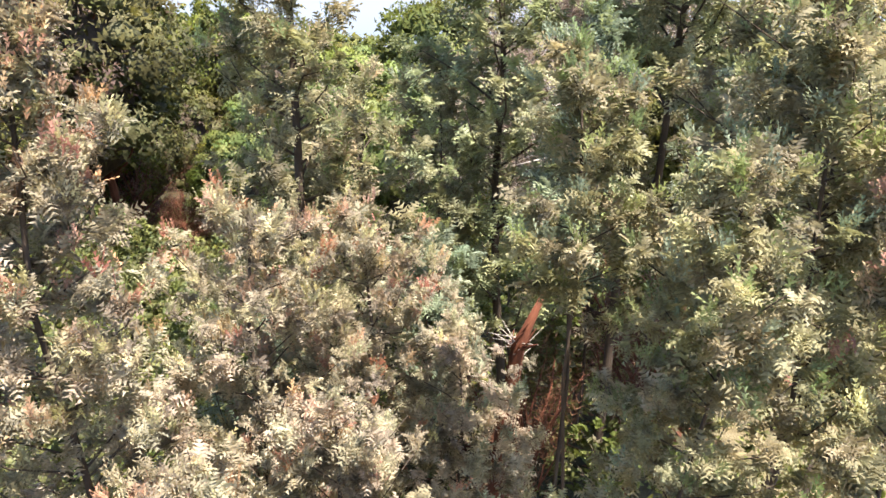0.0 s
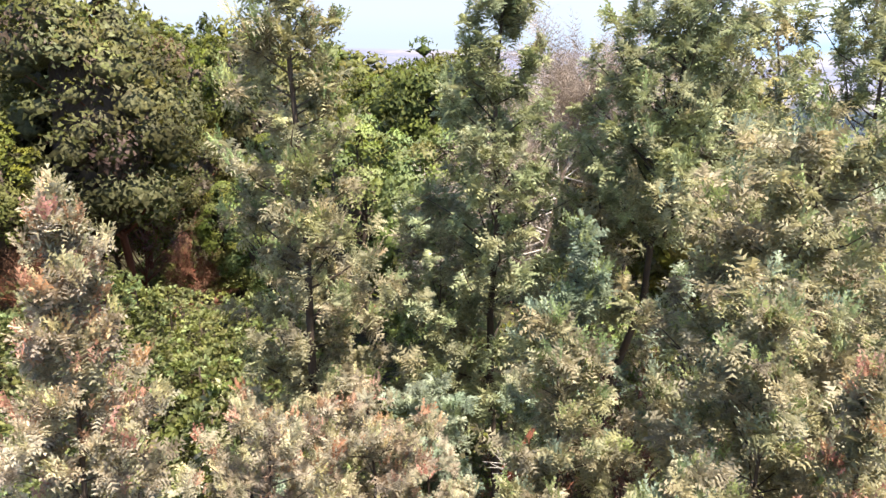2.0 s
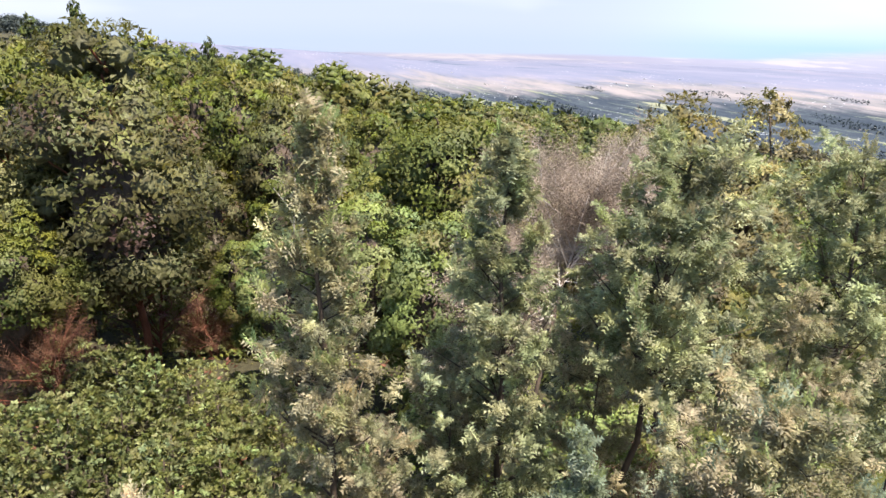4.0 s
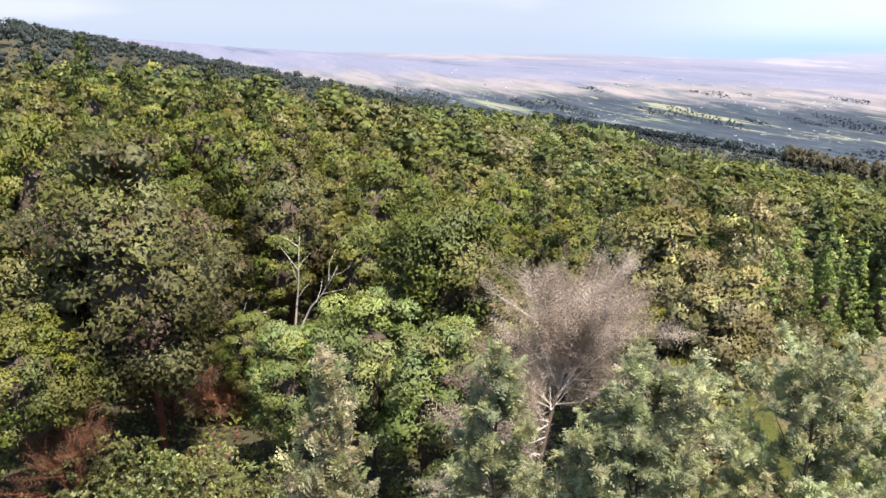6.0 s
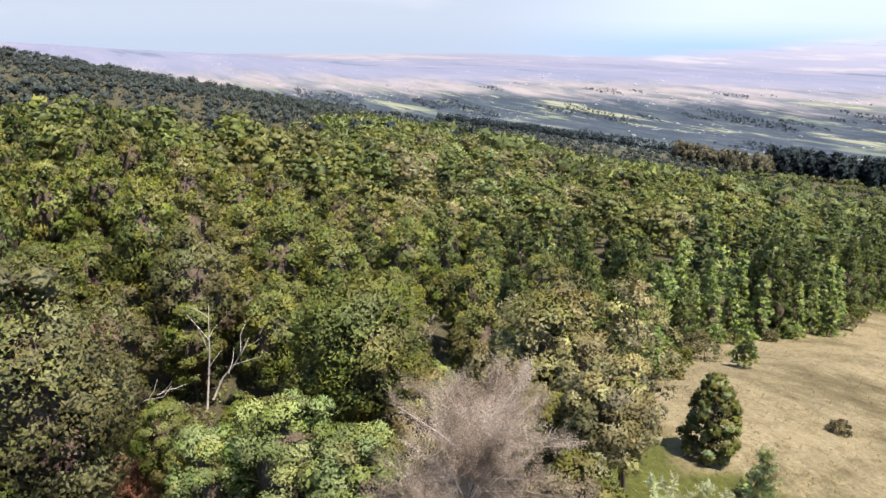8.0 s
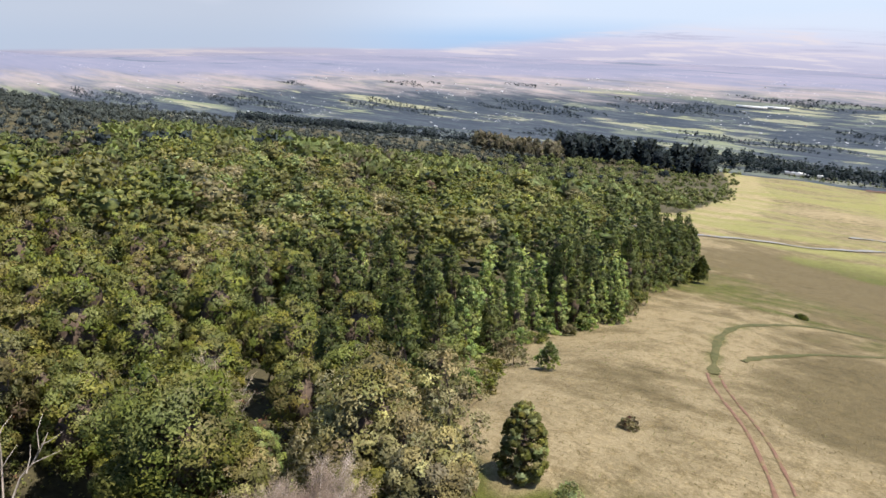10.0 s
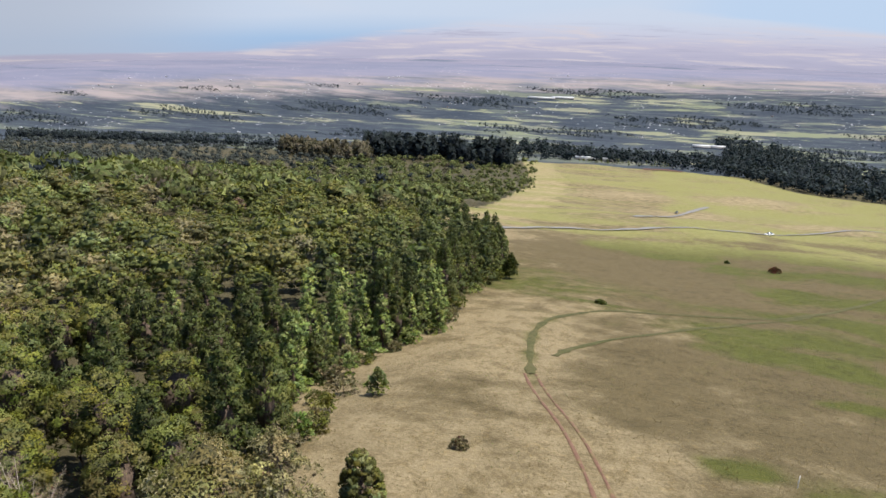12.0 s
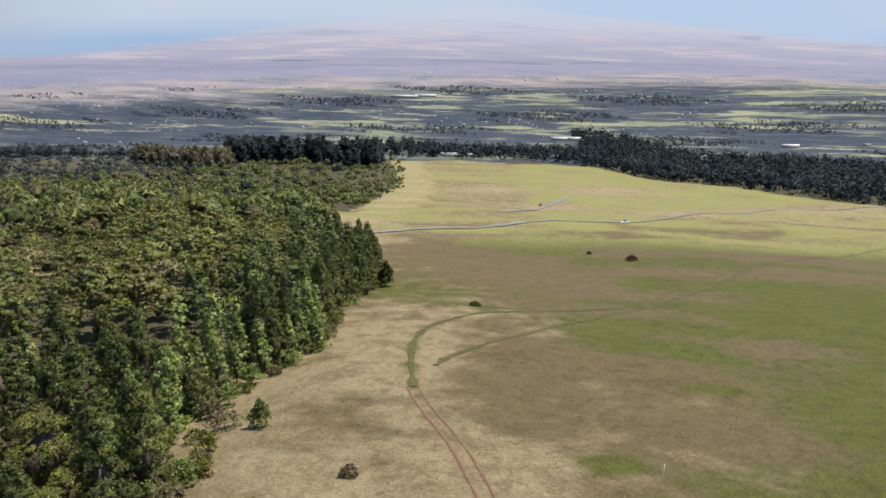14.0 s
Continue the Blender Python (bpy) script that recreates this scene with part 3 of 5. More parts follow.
RUT = [(1.5, 42), (0, 50.3), (-3.7, 62.7), (-6.9, 70.9), (-10.2, 80.7), (-11.4, 85)]
GREEN_WAY = [(-11.4, 85), (-13.6, 98), (-15.3, 112), (-13, 127), (-4.2, 141), (10, 146), (21, 150), (42, 167), (72, 213), (100, 251), (170, 317)]

LUSH_SPOTS = [(-15.5, 29, 4.5, 6), (40, 196, 16, 8), (33, 133, 13, 6), (85, 170, 30, 10), (40, 73, 6, 3), (11.5, 60, 4, 3), (14, 263, 20, 10), (70, 198, 26, 9), (30, 118, 12, 4), (-11, 27, 4, 8), (-13, 33, 3, 5), (-19, 31, 3, 6), (44, 204, 10, 9), (100, 232, 20, 10), (140, 262, 32, 8), (14, 291, 26, 18), (-10, 279, 12, 12), (171, 664, 60, 60), (58, 155, 14, 6), (83, 155, 12, 7), (36, 111, 11, 6), (45, 75, 7, 4), (22, 116, 7, 5), (30, 92, 8, 4)]
RUSTY_SPOTS = [(75, 212, 50, 16), (48, 176, 22, 10), (120, 250, 50, 18), (26, 150, 14, 8), (6.5, 108, 10, 9), (27, 73, 10, 7), (-18, 69, 7, 9), (22, 98, 14, 9), (2, 226, 36, 26), (52, 120, 16, 9), (55, 325, 34, 15), (107, 374, 50, 22), (190, 445, 70, 32), (-5, 208, 17, 24), (20, 190, 14, 11), (2, 90, 9, 18), (24, 176, 16, 7), (60, 255, 26, 12), (255, 570, 90, 60), (120, 480, 60, 40), (330, 650, 70, 45), (40, 560, 40, 60), (-20, 760, 60, 60), (110, 800, 70, 80)]


def build_ground():
    az = np.radians(np.concatenate([np.arange(-45, 100, 0.55), np.arange(100, 315, 5.0)]))
    rad = np.concatenate([[0.02], np.geomspace(1.2, 4880, 250)])
    A, R = np.meshgrid(az, rad)
    X, Y = -np.sin(A) * R, np.cos(A) * R
    Z = land(X, Y)
    na, nr = len(az), len(rad)
    idx = np.arange(na * nr).reshape(nr, na)
    a, b = idx[:-1], np.roll(idx, -1, 1)[:-1]
    c, d = np.roll(idx, -1, 1)[1:], idx[1:]
    f = np.concatenate([np.stack([a, b, c], -1).reshape(-1, 3), np.stack([a, c, d], -1).reshape(-1, 3)])
    f = np.concatenate([f, np.stack([np.zeros(na - 2, int), np.arange(1, na - 1), np.arange(2, na)], -1)])
    rf = np.hypot(X.ravel()[f].mean(1), Y.ravel()[f].mean(1))
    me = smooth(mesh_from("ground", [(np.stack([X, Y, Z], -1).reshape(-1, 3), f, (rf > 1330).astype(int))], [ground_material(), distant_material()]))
    wood = step(0, 5, wood_edge(Y) - X - 1.5 - 0.014 * np.hypot(X, Y)).ravel()
    PX, PY = [100, 110, 160, 207, 294, 345, 370, 420, 700, 1300], [2000, 1424, 1275, 1048, 934, 816, 690, 620, 560, 500]
    wood = np.maximum(wood, (step(0, 20, Y - np.interp(X, PX, PY)) * (X > 100)).ravel())
    clear = step(8, 50, X - wood_edge(Y)).ravel()
    me.attributes.new("open", "FLOAT", "POINT").data.foreach_set("value", clear.astype(np.float32))
    near = np.full(X.size, 1e9)
    for line, wide in ((RUT[-2:], 1.2), (GREEN_WAY, 1.9)):
        for (x0, y0), (x1, y1) in zip(line, line[1:]):
            t = np.clip(((X - x0) * (x1 - x0) + (Y - y0) * (y1 - y0)) / ((x1 - x0) ** 2 + (y1 - y0) ** 2), 0, 1)
            near = np.minimum(near, (np.hypot(X - x0 - t * (x1 - x0), Y - y0 - t * (y1 - y0)) / wide).ravel())
    lush_v = 0.42 * np.exp(-near ** 2)
    for x, y, a, b in LUSH_SPOTS:
        lush_v = np.maximum(lush_v, np.exp(-np.hypot((X - x) / a, (Y - y) / b).ravel() ** 2))
    rusty = np.zeros(X.size)
    for x, y, a, b in RUSTY_SPOTS:
        rusty = np.maximum(rusty, np.exp(-np.hypot((X - x) / a, (Y - y) / b).ravel() ** 2))
    me.attributes.new("rusty", "FLOAT", "POINT").data.foreach_set("value", rusty.astype(np.float32))
    me.attributes.new("lush", "FLOAT", "POINT").data.foreach_set("value", lush_v.astype(np.float32))
    at = me.attributes.new("wood", "FLOAT", "POINT")
    at.data.foreach_set("value", wood.astype(np.float32))
    return tagged(new("ground", me), "sloping dry pasture, wood floor and hazy plain below", "ground", kind="structure")


ground = build_ground()


def backdrop_material():
    """Glowing backdrop of sea, far coast and haze, by height over the plain and by compass direction."""
    k = Nodes("glowing_sea_and_haze")
    co = k.coords()
    sep = k.n.new("ShaderNodeSeparateXYZ")
    k.l.new(co, sep.inputs[0])
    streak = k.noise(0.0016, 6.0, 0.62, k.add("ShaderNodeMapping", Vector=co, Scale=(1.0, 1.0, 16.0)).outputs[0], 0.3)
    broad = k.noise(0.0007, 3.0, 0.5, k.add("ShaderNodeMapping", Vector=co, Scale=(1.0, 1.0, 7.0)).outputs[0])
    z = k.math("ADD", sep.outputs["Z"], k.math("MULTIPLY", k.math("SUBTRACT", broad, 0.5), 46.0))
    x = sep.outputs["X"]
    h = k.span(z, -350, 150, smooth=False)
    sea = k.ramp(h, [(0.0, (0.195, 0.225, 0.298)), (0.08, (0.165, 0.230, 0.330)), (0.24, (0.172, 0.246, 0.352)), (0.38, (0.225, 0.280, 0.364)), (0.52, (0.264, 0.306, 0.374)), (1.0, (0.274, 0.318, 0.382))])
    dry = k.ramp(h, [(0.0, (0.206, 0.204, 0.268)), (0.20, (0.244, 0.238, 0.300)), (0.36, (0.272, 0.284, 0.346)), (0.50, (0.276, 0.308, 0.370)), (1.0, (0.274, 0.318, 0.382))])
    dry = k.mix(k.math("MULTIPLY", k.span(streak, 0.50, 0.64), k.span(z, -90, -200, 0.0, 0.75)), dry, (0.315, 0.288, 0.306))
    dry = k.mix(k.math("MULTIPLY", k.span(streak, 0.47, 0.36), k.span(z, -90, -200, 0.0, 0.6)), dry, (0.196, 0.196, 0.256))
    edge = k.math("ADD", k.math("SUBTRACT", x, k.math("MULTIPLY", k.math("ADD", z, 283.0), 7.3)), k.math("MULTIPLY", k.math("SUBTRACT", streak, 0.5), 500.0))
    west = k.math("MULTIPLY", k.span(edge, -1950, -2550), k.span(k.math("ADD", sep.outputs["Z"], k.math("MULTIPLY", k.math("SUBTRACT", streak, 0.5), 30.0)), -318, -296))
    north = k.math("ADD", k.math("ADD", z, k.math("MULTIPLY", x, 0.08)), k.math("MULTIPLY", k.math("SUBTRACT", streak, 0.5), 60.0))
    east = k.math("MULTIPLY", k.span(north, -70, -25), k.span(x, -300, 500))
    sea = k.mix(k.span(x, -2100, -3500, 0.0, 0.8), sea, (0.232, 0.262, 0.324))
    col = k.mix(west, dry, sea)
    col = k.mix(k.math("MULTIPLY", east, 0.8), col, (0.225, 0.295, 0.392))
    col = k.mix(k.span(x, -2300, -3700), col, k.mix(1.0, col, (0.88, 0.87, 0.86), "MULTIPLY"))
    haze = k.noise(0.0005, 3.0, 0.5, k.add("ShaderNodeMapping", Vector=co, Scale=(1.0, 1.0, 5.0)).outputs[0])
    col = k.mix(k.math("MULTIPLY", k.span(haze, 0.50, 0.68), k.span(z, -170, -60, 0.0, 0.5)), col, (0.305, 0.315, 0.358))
    # Emission stands in for daylight on the sea, coast and haze.
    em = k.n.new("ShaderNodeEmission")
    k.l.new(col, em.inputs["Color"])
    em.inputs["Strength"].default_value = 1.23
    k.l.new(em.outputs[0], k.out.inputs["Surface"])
    return k.m


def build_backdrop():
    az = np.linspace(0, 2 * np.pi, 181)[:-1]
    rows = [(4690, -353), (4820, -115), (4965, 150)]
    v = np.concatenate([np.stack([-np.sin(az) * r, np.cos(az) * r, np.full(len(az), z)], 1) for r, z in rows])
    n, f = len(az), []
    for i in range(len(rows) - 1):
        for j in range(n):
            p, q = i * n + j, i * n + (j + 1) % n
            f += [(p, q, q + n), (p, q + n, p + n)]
    return tagged(new("backdrop", smooth(mesh_from("backdrop", [(v, f, 0)], [backdrop_material()]))), "glowing backdrop of pale blue sea fading into white haze", "backdrop", kind="structure")


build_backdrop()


def ribbon(name, pts, width, lift, mat, label, category, kind="structure"):
    """A strip along a line on the ground."""
    p = np.array(pts, float)
    for _ in range(4):
        q = np.empty((2 * len(p) - 2, 2))
        q[0::2], q[1::2] = 0.75 * p[:-1] + 0.25 * p[1:], 0.25 * p[:-1] + 0.75 * p[1:]
        p = np.concatenate([p[:1], q, p[-1:]])
    t = unit(np.gradient(p, axis=0))
    side = np.stack([-t[:, 1], t[:, 0]], 1)
    rng = np.random.default_rng(len(p))
    wv = width * (1 + 0.25 * np.interp(np.arange(len(p)), np.arange(0, len(p), 3), rng.normal(size=len(np.arange(0, len(p), 3)))))[:, None]
    cols = [p + side * wv * s for s in (-0.5, -0.17, 0.17, 0.5)]
    v = np.stack([np.concatenate([c, (land(c[:, 0], c[:, 1]) + h)[:, None]], 1) for c, h in zip(cols, (lift - 0.05, lift, lift, lift - 0.05))], 1)
    f = []
    for i in range(len(p) - 1):
        for j in range(3):
            a = i * 4 + j
            f += [(a, a + 1, a + 5), (a, a + 5, a + 4)]
    return tagged(new(name, smooth(mesh_from(name, [(v.reshape(-1, 3), f, 0)], [mat]))), label, category, kind=kind)


def dirt(name, a, b, scale=1.2):
    k = Nodes(name)
    n = k.noise(scale, 5.0, 0.65)
    k.bump(n, 0.5, 0.1)
    return k.color(k.ramp(n, [(0.3, a), (0.7, b)]), 0.95)


def worn(name, a, b, grass_c, part):
    """Bare earth that grass has grown over in places."""
    k = Nodes(name)
    n = k.noise(1.6, 5.0, 0.65)
    cover = k.noise(0.55, 5.0, 0.75)
    k.bump(n, 0.6, 0.1)
    return k.color(k.mix(k.span(cover, part, part + 0.10), k.ramp(n, [(0.3, a), (0.7, b)]), k.ramp(n, [(0.3, tuple(0.7 * c for c in grass_c)), (0.7, grass_c)])), 0.95)


red_dirt = dirt("red_dirt", (0.066, 0.032, 0.021), (0.112, 0.062, 0.042))
rut_dirt = worn("worn_rut", (0.090, 0.044, 0.028), (0.150, 0.085, 0.058), (0.150, 0.120, 0.052), 0.50)
for s, w in ((-0.80, 0.36), (0.80, 0.32)):
    ribbon("dirt_track", [(x + s, y) for x, y in RUT], w, 0.10, rut_dirt, "red dirt wheel rut worn into dry grass", "dirt track")
lush = worn("trodden_grass", (0.036, 0.037, 0.010), (0.062, 0.060, 0.019), (0.080, 0.071, 0.027), 0.46)
ribbon("grass_track", GREEN_WAY, 1.3, 0.14, lush, "faint green track across the pasture", "track")
ribbon("grass_track", [(-9.5, 96), (-7.6, 104), (7.1, 124), (27.3, 151), (40, 165)], 1.2, 0.13, lush, "second faint track joining across the pasture", "track")
grey_road = worn("grey_gravel", (0.122, 0.119, 0.119), (0.180, 0.175, 0.172), (0.180, 0.155, 0.080), 0.52)
ribbon("road", [(-90, 262), (-61, 279), (-38, 330), (-10, 336), (14, 370), (65, 392), (141, 497), (246, 619), (361, 691)], 4.0, 0.45, grey_road, "narrow grey road crossing the slope", "road")
ribbon("road", [(-4, 425), (12, 470), (30, 570), (60, 690)], 5.0, 0.5, grey_road, "grey side road through the pasture", "road")

# ---- the trees close by ----
W = LEAF["wattle"]


def pinnate(pairs, width, droop, thick, waist=0.3):
    """A feathery frond of unit length: pairs of narrow pinnae that point forward along a drooping rib."""
    v, f = [], []
    for i in range(pairs):
        t = (i + 0.4) / pairs
        w = width * math.sin(math.pi * (0.22 + 0.68 * t))
        z = -droop * t * t
        for s in (-1, 1):
            o = len(v)
            v += [(0, t - thick, z), (0, t + thick, z), (s * w, t + waist * (1 - 0.4 * t), z - 0.05 - droop * 0.25)]
            f.append((o, o + 1, o + 2) if s > 0 else (o, o + 2, o + 1))
    return np.array(v), np.array(f)


FINE = pinnate(4, 0.44, 0.42, 0.11, 0.2)
BROAD = pinnate(4, 0.46, 0.42, 0.12, 0.2)
SHOOT = pinnate(3, 0.20, 0.05, 0.14)


def wattle_meshes(seed, height, foot, radius, shape, tufts, fronds, size, mats, tips, lean=(0, 0), trunk_r=0.05, bark=None, fork=None, open_inside=0.25):
    """Trunk and crown of a wattle at the origin: limbs end in rosettes of drooping fronds, with pale upright shoots at some tips."""
    rng = np.random.default_rng(seed)
    n = 8
    ts = np.linspace(0, 0.97, n)
    wob = rng.normal(size=(n, 2)) * 0.008 * height
    wob[0] = 0
    path = np.stack([lean[0] * ts ** 1.4 + wob[:, 0], lean[1] * ts ** 1.4 + wob[:, 1], ts * height], 1)
    path[0, 2] = -0.5
    chunks = [(*tube(path, trunk_r * (1.12 - ts) + 0.006, 8), 0)]
    axis = lambda z: np.stack([np.interp(z, path[:, 2], path[:, 0]), np.interp(z, path[:, 2], path[:, 1]), z], -1)
    limbs = max(tufts // 6, 8)
    lu = np.sort(((np.arange(limbs) + rng.random(limbs)) / limbs) ** 0.9)
    lan = np.arange(limbs) * 2.399 + rng.normal(size=limbs) * 0.5
    lout = radius * outline(shape, lu) * rng.uniform(0.65, 1.18, limbs)
    cen, out_d, tone = [], [], []
    for i in range(limbs):
        zt = foot + (height - foot) * lu[i]
        z0 = fork if fork and i < 4 else max(zt - lout[i] * rng.uniform(0.5, 1.0), 0.45 * foot)
        a = axis(np.array([z0]))[0]
        o = np.array((math.cos(lan[i]), math.sin(lan[i]), 0))
        e = axis(np.array([zt]))[0] + o * lout[i]
        mid = (a + e) / 2 + o * lout[i] * 0.12 + rng.normal(size=3) * 0.05 * radius
        r0 = trunk_r * (0.6 if fork and i < 4 else 0.24) * (1.1 - 0.7 * lu[i]) + 0.003
        chunks.append((*tube([a, mid, e], [r0, r0 * 0.65, 0.004], 5), 0))
        k = max(int(round(tufts / limbs * (0.55 + 0.75 * outline(shape, lu[i:i + 1])[0]))), 2)
        shade = rng.normal() * 0.10
        for j in range(k):
            t = rng.uniform(open_inside, 1.0) if j else 1.0
            side = np.cross(o, (0, 0, 1.0)) * rng.normal() * 0.34 * lout[i] * t
            c = (1 - t) ** 2 * a + 2 * t * (1 - t) * mid + t * t * e + side + rng.normal(size=3) * 0.05 * radius + (0, 0, 0.04 * radius)
            cen.append(c)
            out_d.append(unit(o * 0.75 + side / max(radius, 0.1) + np.array((0, 0, 0.75)) + rng.normal(size=3) * 0.2))
            tone.append(shade + rng.normal() * 0.08)
    for j in range(4):
        cen.append(axis(np.array([height * (0.985 - 0.03 * j)]))[0] + rng.normal(size=3) * 0.03 * radius)
        out_d.append(np.array((0, 0, 1.0)))
        tone.append(0.1)
    trunk = smooth(mesh_from("trunk", chunks, [bark or BARK]))
    cen, out_d, tone = np.array(cen), np.array(out_d), np.array(tone)
    m = len(cen)
    leaf = FINE if size < 0.17 else BROAD
    ids = np.repeat(np.arange(m), fronds)
    an = np.tile(np.arange(fronds) * 2.399, m) + np.repeat(rng.random(m) * 6.28, fronds)
    lift = np.tile((np.arange(fronds) + 0.5) / fronds, m)
    sidev = unit(np.cross(out_d, (0.31, 0.52, 0.79)))
    upv = np.cross(out_d, sidev)
    spread = np.sqrt(1 - (1.15 * lift - 0.2) ** 2)
    dirs = (np.cos(an) * spread)[:, None] * sidev[ids] + (np.sin(an) * spread)[:, None] * upv[ids] + (1.15 * lift - 0.2)[:, None] * out_d[ids]
    dirs = unit(dirs + rng.normal(size=dirs.shape) * 0.18)
    tuft_size = size * rng.uniform(0.75, 1.3, m)
    pos = cen[ids] - out_d[ids] * (tuft_size[ids] * (0.9 - 0.9 * lift))[:, None] + rng.normal(size=dirs.shape) * size * 0.12
    v, f = scatter(leaf, pos, dirs, tuft_size[ids] * rng.uniform(0.75, 1.25, len(ids)), rng, 0.35)
    high = (cen[:, 2] - foot) / (height - foot)
    tipped = np.nonzero(rng.random(m) < tips * (0.35 + 1.2 * np.clip(high, 0, 1)))[0]
    parts = [(v, f, 0)]
    tint = [np.repeat(tone[ids], len(leaf[0]))]
    if len(tipped):
        per = 12
        ti = np.repeat(tipped, per)
        sp = cen[ti] + rng.normal(size=(len(ti), 3)) * size * 0.35 + out_d[ti] * size * 0.35
        sd = unit(out_d[ti] * 0.5 + (0, 0, 0.9) + rng.normal(size=sp.shape) * 0.42)
        sv, sf = scatter(SHOOT, sp, sd, size * rng.uniform(0.8, 1.35, len(ti)), rng, 0.8)
        which = np.repeat(1 + rng.integers(0, len(mats) - 1, len(tipped)), per * len(SHOOT[1]))
        parts.append((sv, sf, which))
        tint.append(np.repeat(np.repeat(rng.normal(size=len(tipped)) * 0.12, per), len(SHOOT[0])))
    crown = mesh_from("crown", parts, mats)
    crown.attributes.new("tint", "FLOAT", "POINT").data.foreach_set("value", np.concatenate(tint).astype(np.float32))
    return trunk, crown


def near_wattle(seed, x, y, top, foot, radius, shape, tufts, fronds, size, mats, tips, label, lean=(0, 0), **kw):
    """A wattle whose top stands at (x, y); it leans from its foot by lean."""
    bx, by = x - lean[0], y - lean[1]
    z = float(land(bx, by))
    m = wattle_meshes(seed, top - z, foot - z, radius, shape, tufts, fronds, size, mats, tips, lean, **kw)
    return tree_at("wattle_tree", m, (bx, by, z), 0, 1, label, "tree", "wattles round the clearing")


BL = [LEAF["silver"], LEAF["bloom"], LEAF["cream"], LEAF["bloom"], LEAF["cream"]]
LI = [W, LEAF["lime"], LEAF["lime"], LEAF["mint"]]
MINT = [LEAF["mint"], LEAF["lime"]]
DEEP = [LEAF["deep"], LEAF["wattle"], LEAF["lime"]]
WARM = [W, LEAF["lime"], LEAF["cream"], LEAF["lime"]]
near_wattle(1, -8.0, 3.4, 12.3, 4.2, 1.38, "spire", 382, 19, 0.145, WARM, 0.40, "tall slender wattle with drooping feathery grey-green leaves", trunk_r=0.085)
near_wattle(2, -7.7, 6.5, 11.8, 4.6, 1.61, "spire", 400, 19, 0.154, DEEP, 0.10, "tall wattle with bare reddish trunk and dark gaps", trunk_r=0.09)
near_wattle(3, -5.7, 8.5, 11.9, 7.8, 1.45, "dome", 366, 19, 0.145, DEEP, 0.18, "spreading wattle on a forked leaning trunk", (1.3, 0.1), trunk_r=0.09, fork=8.4)
near_wattle(4, -4.8, 11.6, 11.6, 5.8, 1.70, "dome", 366, 19, 0.162, DEEP, 0.12, "full leafy wattle at the clearing's edge", trunk_r=0.08)
near_wattle(25, -5.4, 17.3, 9.9, 4.5, 0.85, "spire", 190, 17, 0.150, [LEAF["lime"], LEAF["cream"]], 0.3, "young yellow-green wattle at the pasture's edge", trunk_r=0.05)
near_wattle(5, -2.6, 6.1, 9.9, 5.8, 1.65, "dome", 435, 19, 0.136, LI, 0.22, "broad young wattle with lime-green shoots", trunk_r=0.06)
near_wattle(6, -5.0, 0.15, 9.6, 4.2, 1.00, "spire", 440, 19, 0.105, BL, 0.85, "slim wattle tipped with pale yellow and pink new growth", trunk_r=0.04)
near_wattle(7, -5.45, 1.8, 7.05, 3.9, 0.95, "dome", 275, 19, 0.095, BL, 0.55, "low wattle crown with silvery leaves and pink shoots", trunk_r=0.04)
near_wattle(8, -5.6, 3.0, 6.8, 3.8, 1.00, "dome", 275, 19, 0.095, BL, 0.55, "low wattle crown with silvery leaves and pale shoots", trunk_r=0.04)
near_wattle(20, -4.1, 2.0, 5.7, 2.6, 1.00, "dome", 275, 19, 0.095, BL, 0.26, "young wattle crown with silvery leaves and cream shoots", trunk_r=0.035)
near_wattle(21, -3.7, 0.6, 5.9, 2.8, 0.85, "dome", 217, 19, 0.095, BL, 0.26, "young wattle crown with grey leaves and rusty shoots", trunk_r=0.03)
near_wattle(22, -4.9, 3.7, 5.6, 2.8, 0.90, "dome", 217, 19, 0.100, [LEAF["silver"], LEAF["mint"], LEAF["cream"]], 0.25, "young grey-green wattle crown beside a dark gap", trunk_r=0.03)
near_wattle(9, -1.75, 3.2, 8.05, 5.3, 0.62, "dome", 217, 19, 0.086, LI, 0.36, "small wattle with lime-green and rusty tips", trunk_r=0.018)
near_wattle(10, -3.2, 3.65, 8.5, 6.5, 0.55, "dome", 130, 19, 0.100, LI, 0.40, "small wattle with bright lime shoots", trunk_r=0.02)
near_wattle(11, -1.9, 4.4, 9.0, 6.1, 0.85, "dome", 246, 19, 0.104, LI, 0.26, "dense low wattle with lime tips", trunk_r=0.03)
near_wattle(23, -0.95, 3.85, 8.95, 5.8, 0.42, "spire", 101, 19, 0.095, [W, LEAF["cream"], LEAF["bloom"]], 0.6, "young wattle with cream and rusty shoots", trunk_r=0.02)
near_wattle(19, -4.8, 5.2, 8.7, 5.8, 0.62, "spire", 130, 19, 0.117, MINT, 0.2, "young mint-green wattle before the tall trunks", trunk_r=0.03)
near_wattle(12, -6.7, 4.6, 5.9, 3.8, 0.75, "dome", 130, 15, 0.117, MINT, 0.10, "young wattle thicket under the tall trunks", trunk_r=0.03)
near_wattle(13, -8.5, 6.0, 8.0, 4.2, 1.00, "dome", 159, 15, 0.136, LI, 0.10, "young wattle behind the tall trunks", trunk_r=0.03)
near_wattle(14, -7.6, 8.6, 8.6, 5.0, 1.00, "dome", 159, 15, 0.136, LI, 0.12, "young wattle beside dry brush", trunk_r=0.03)
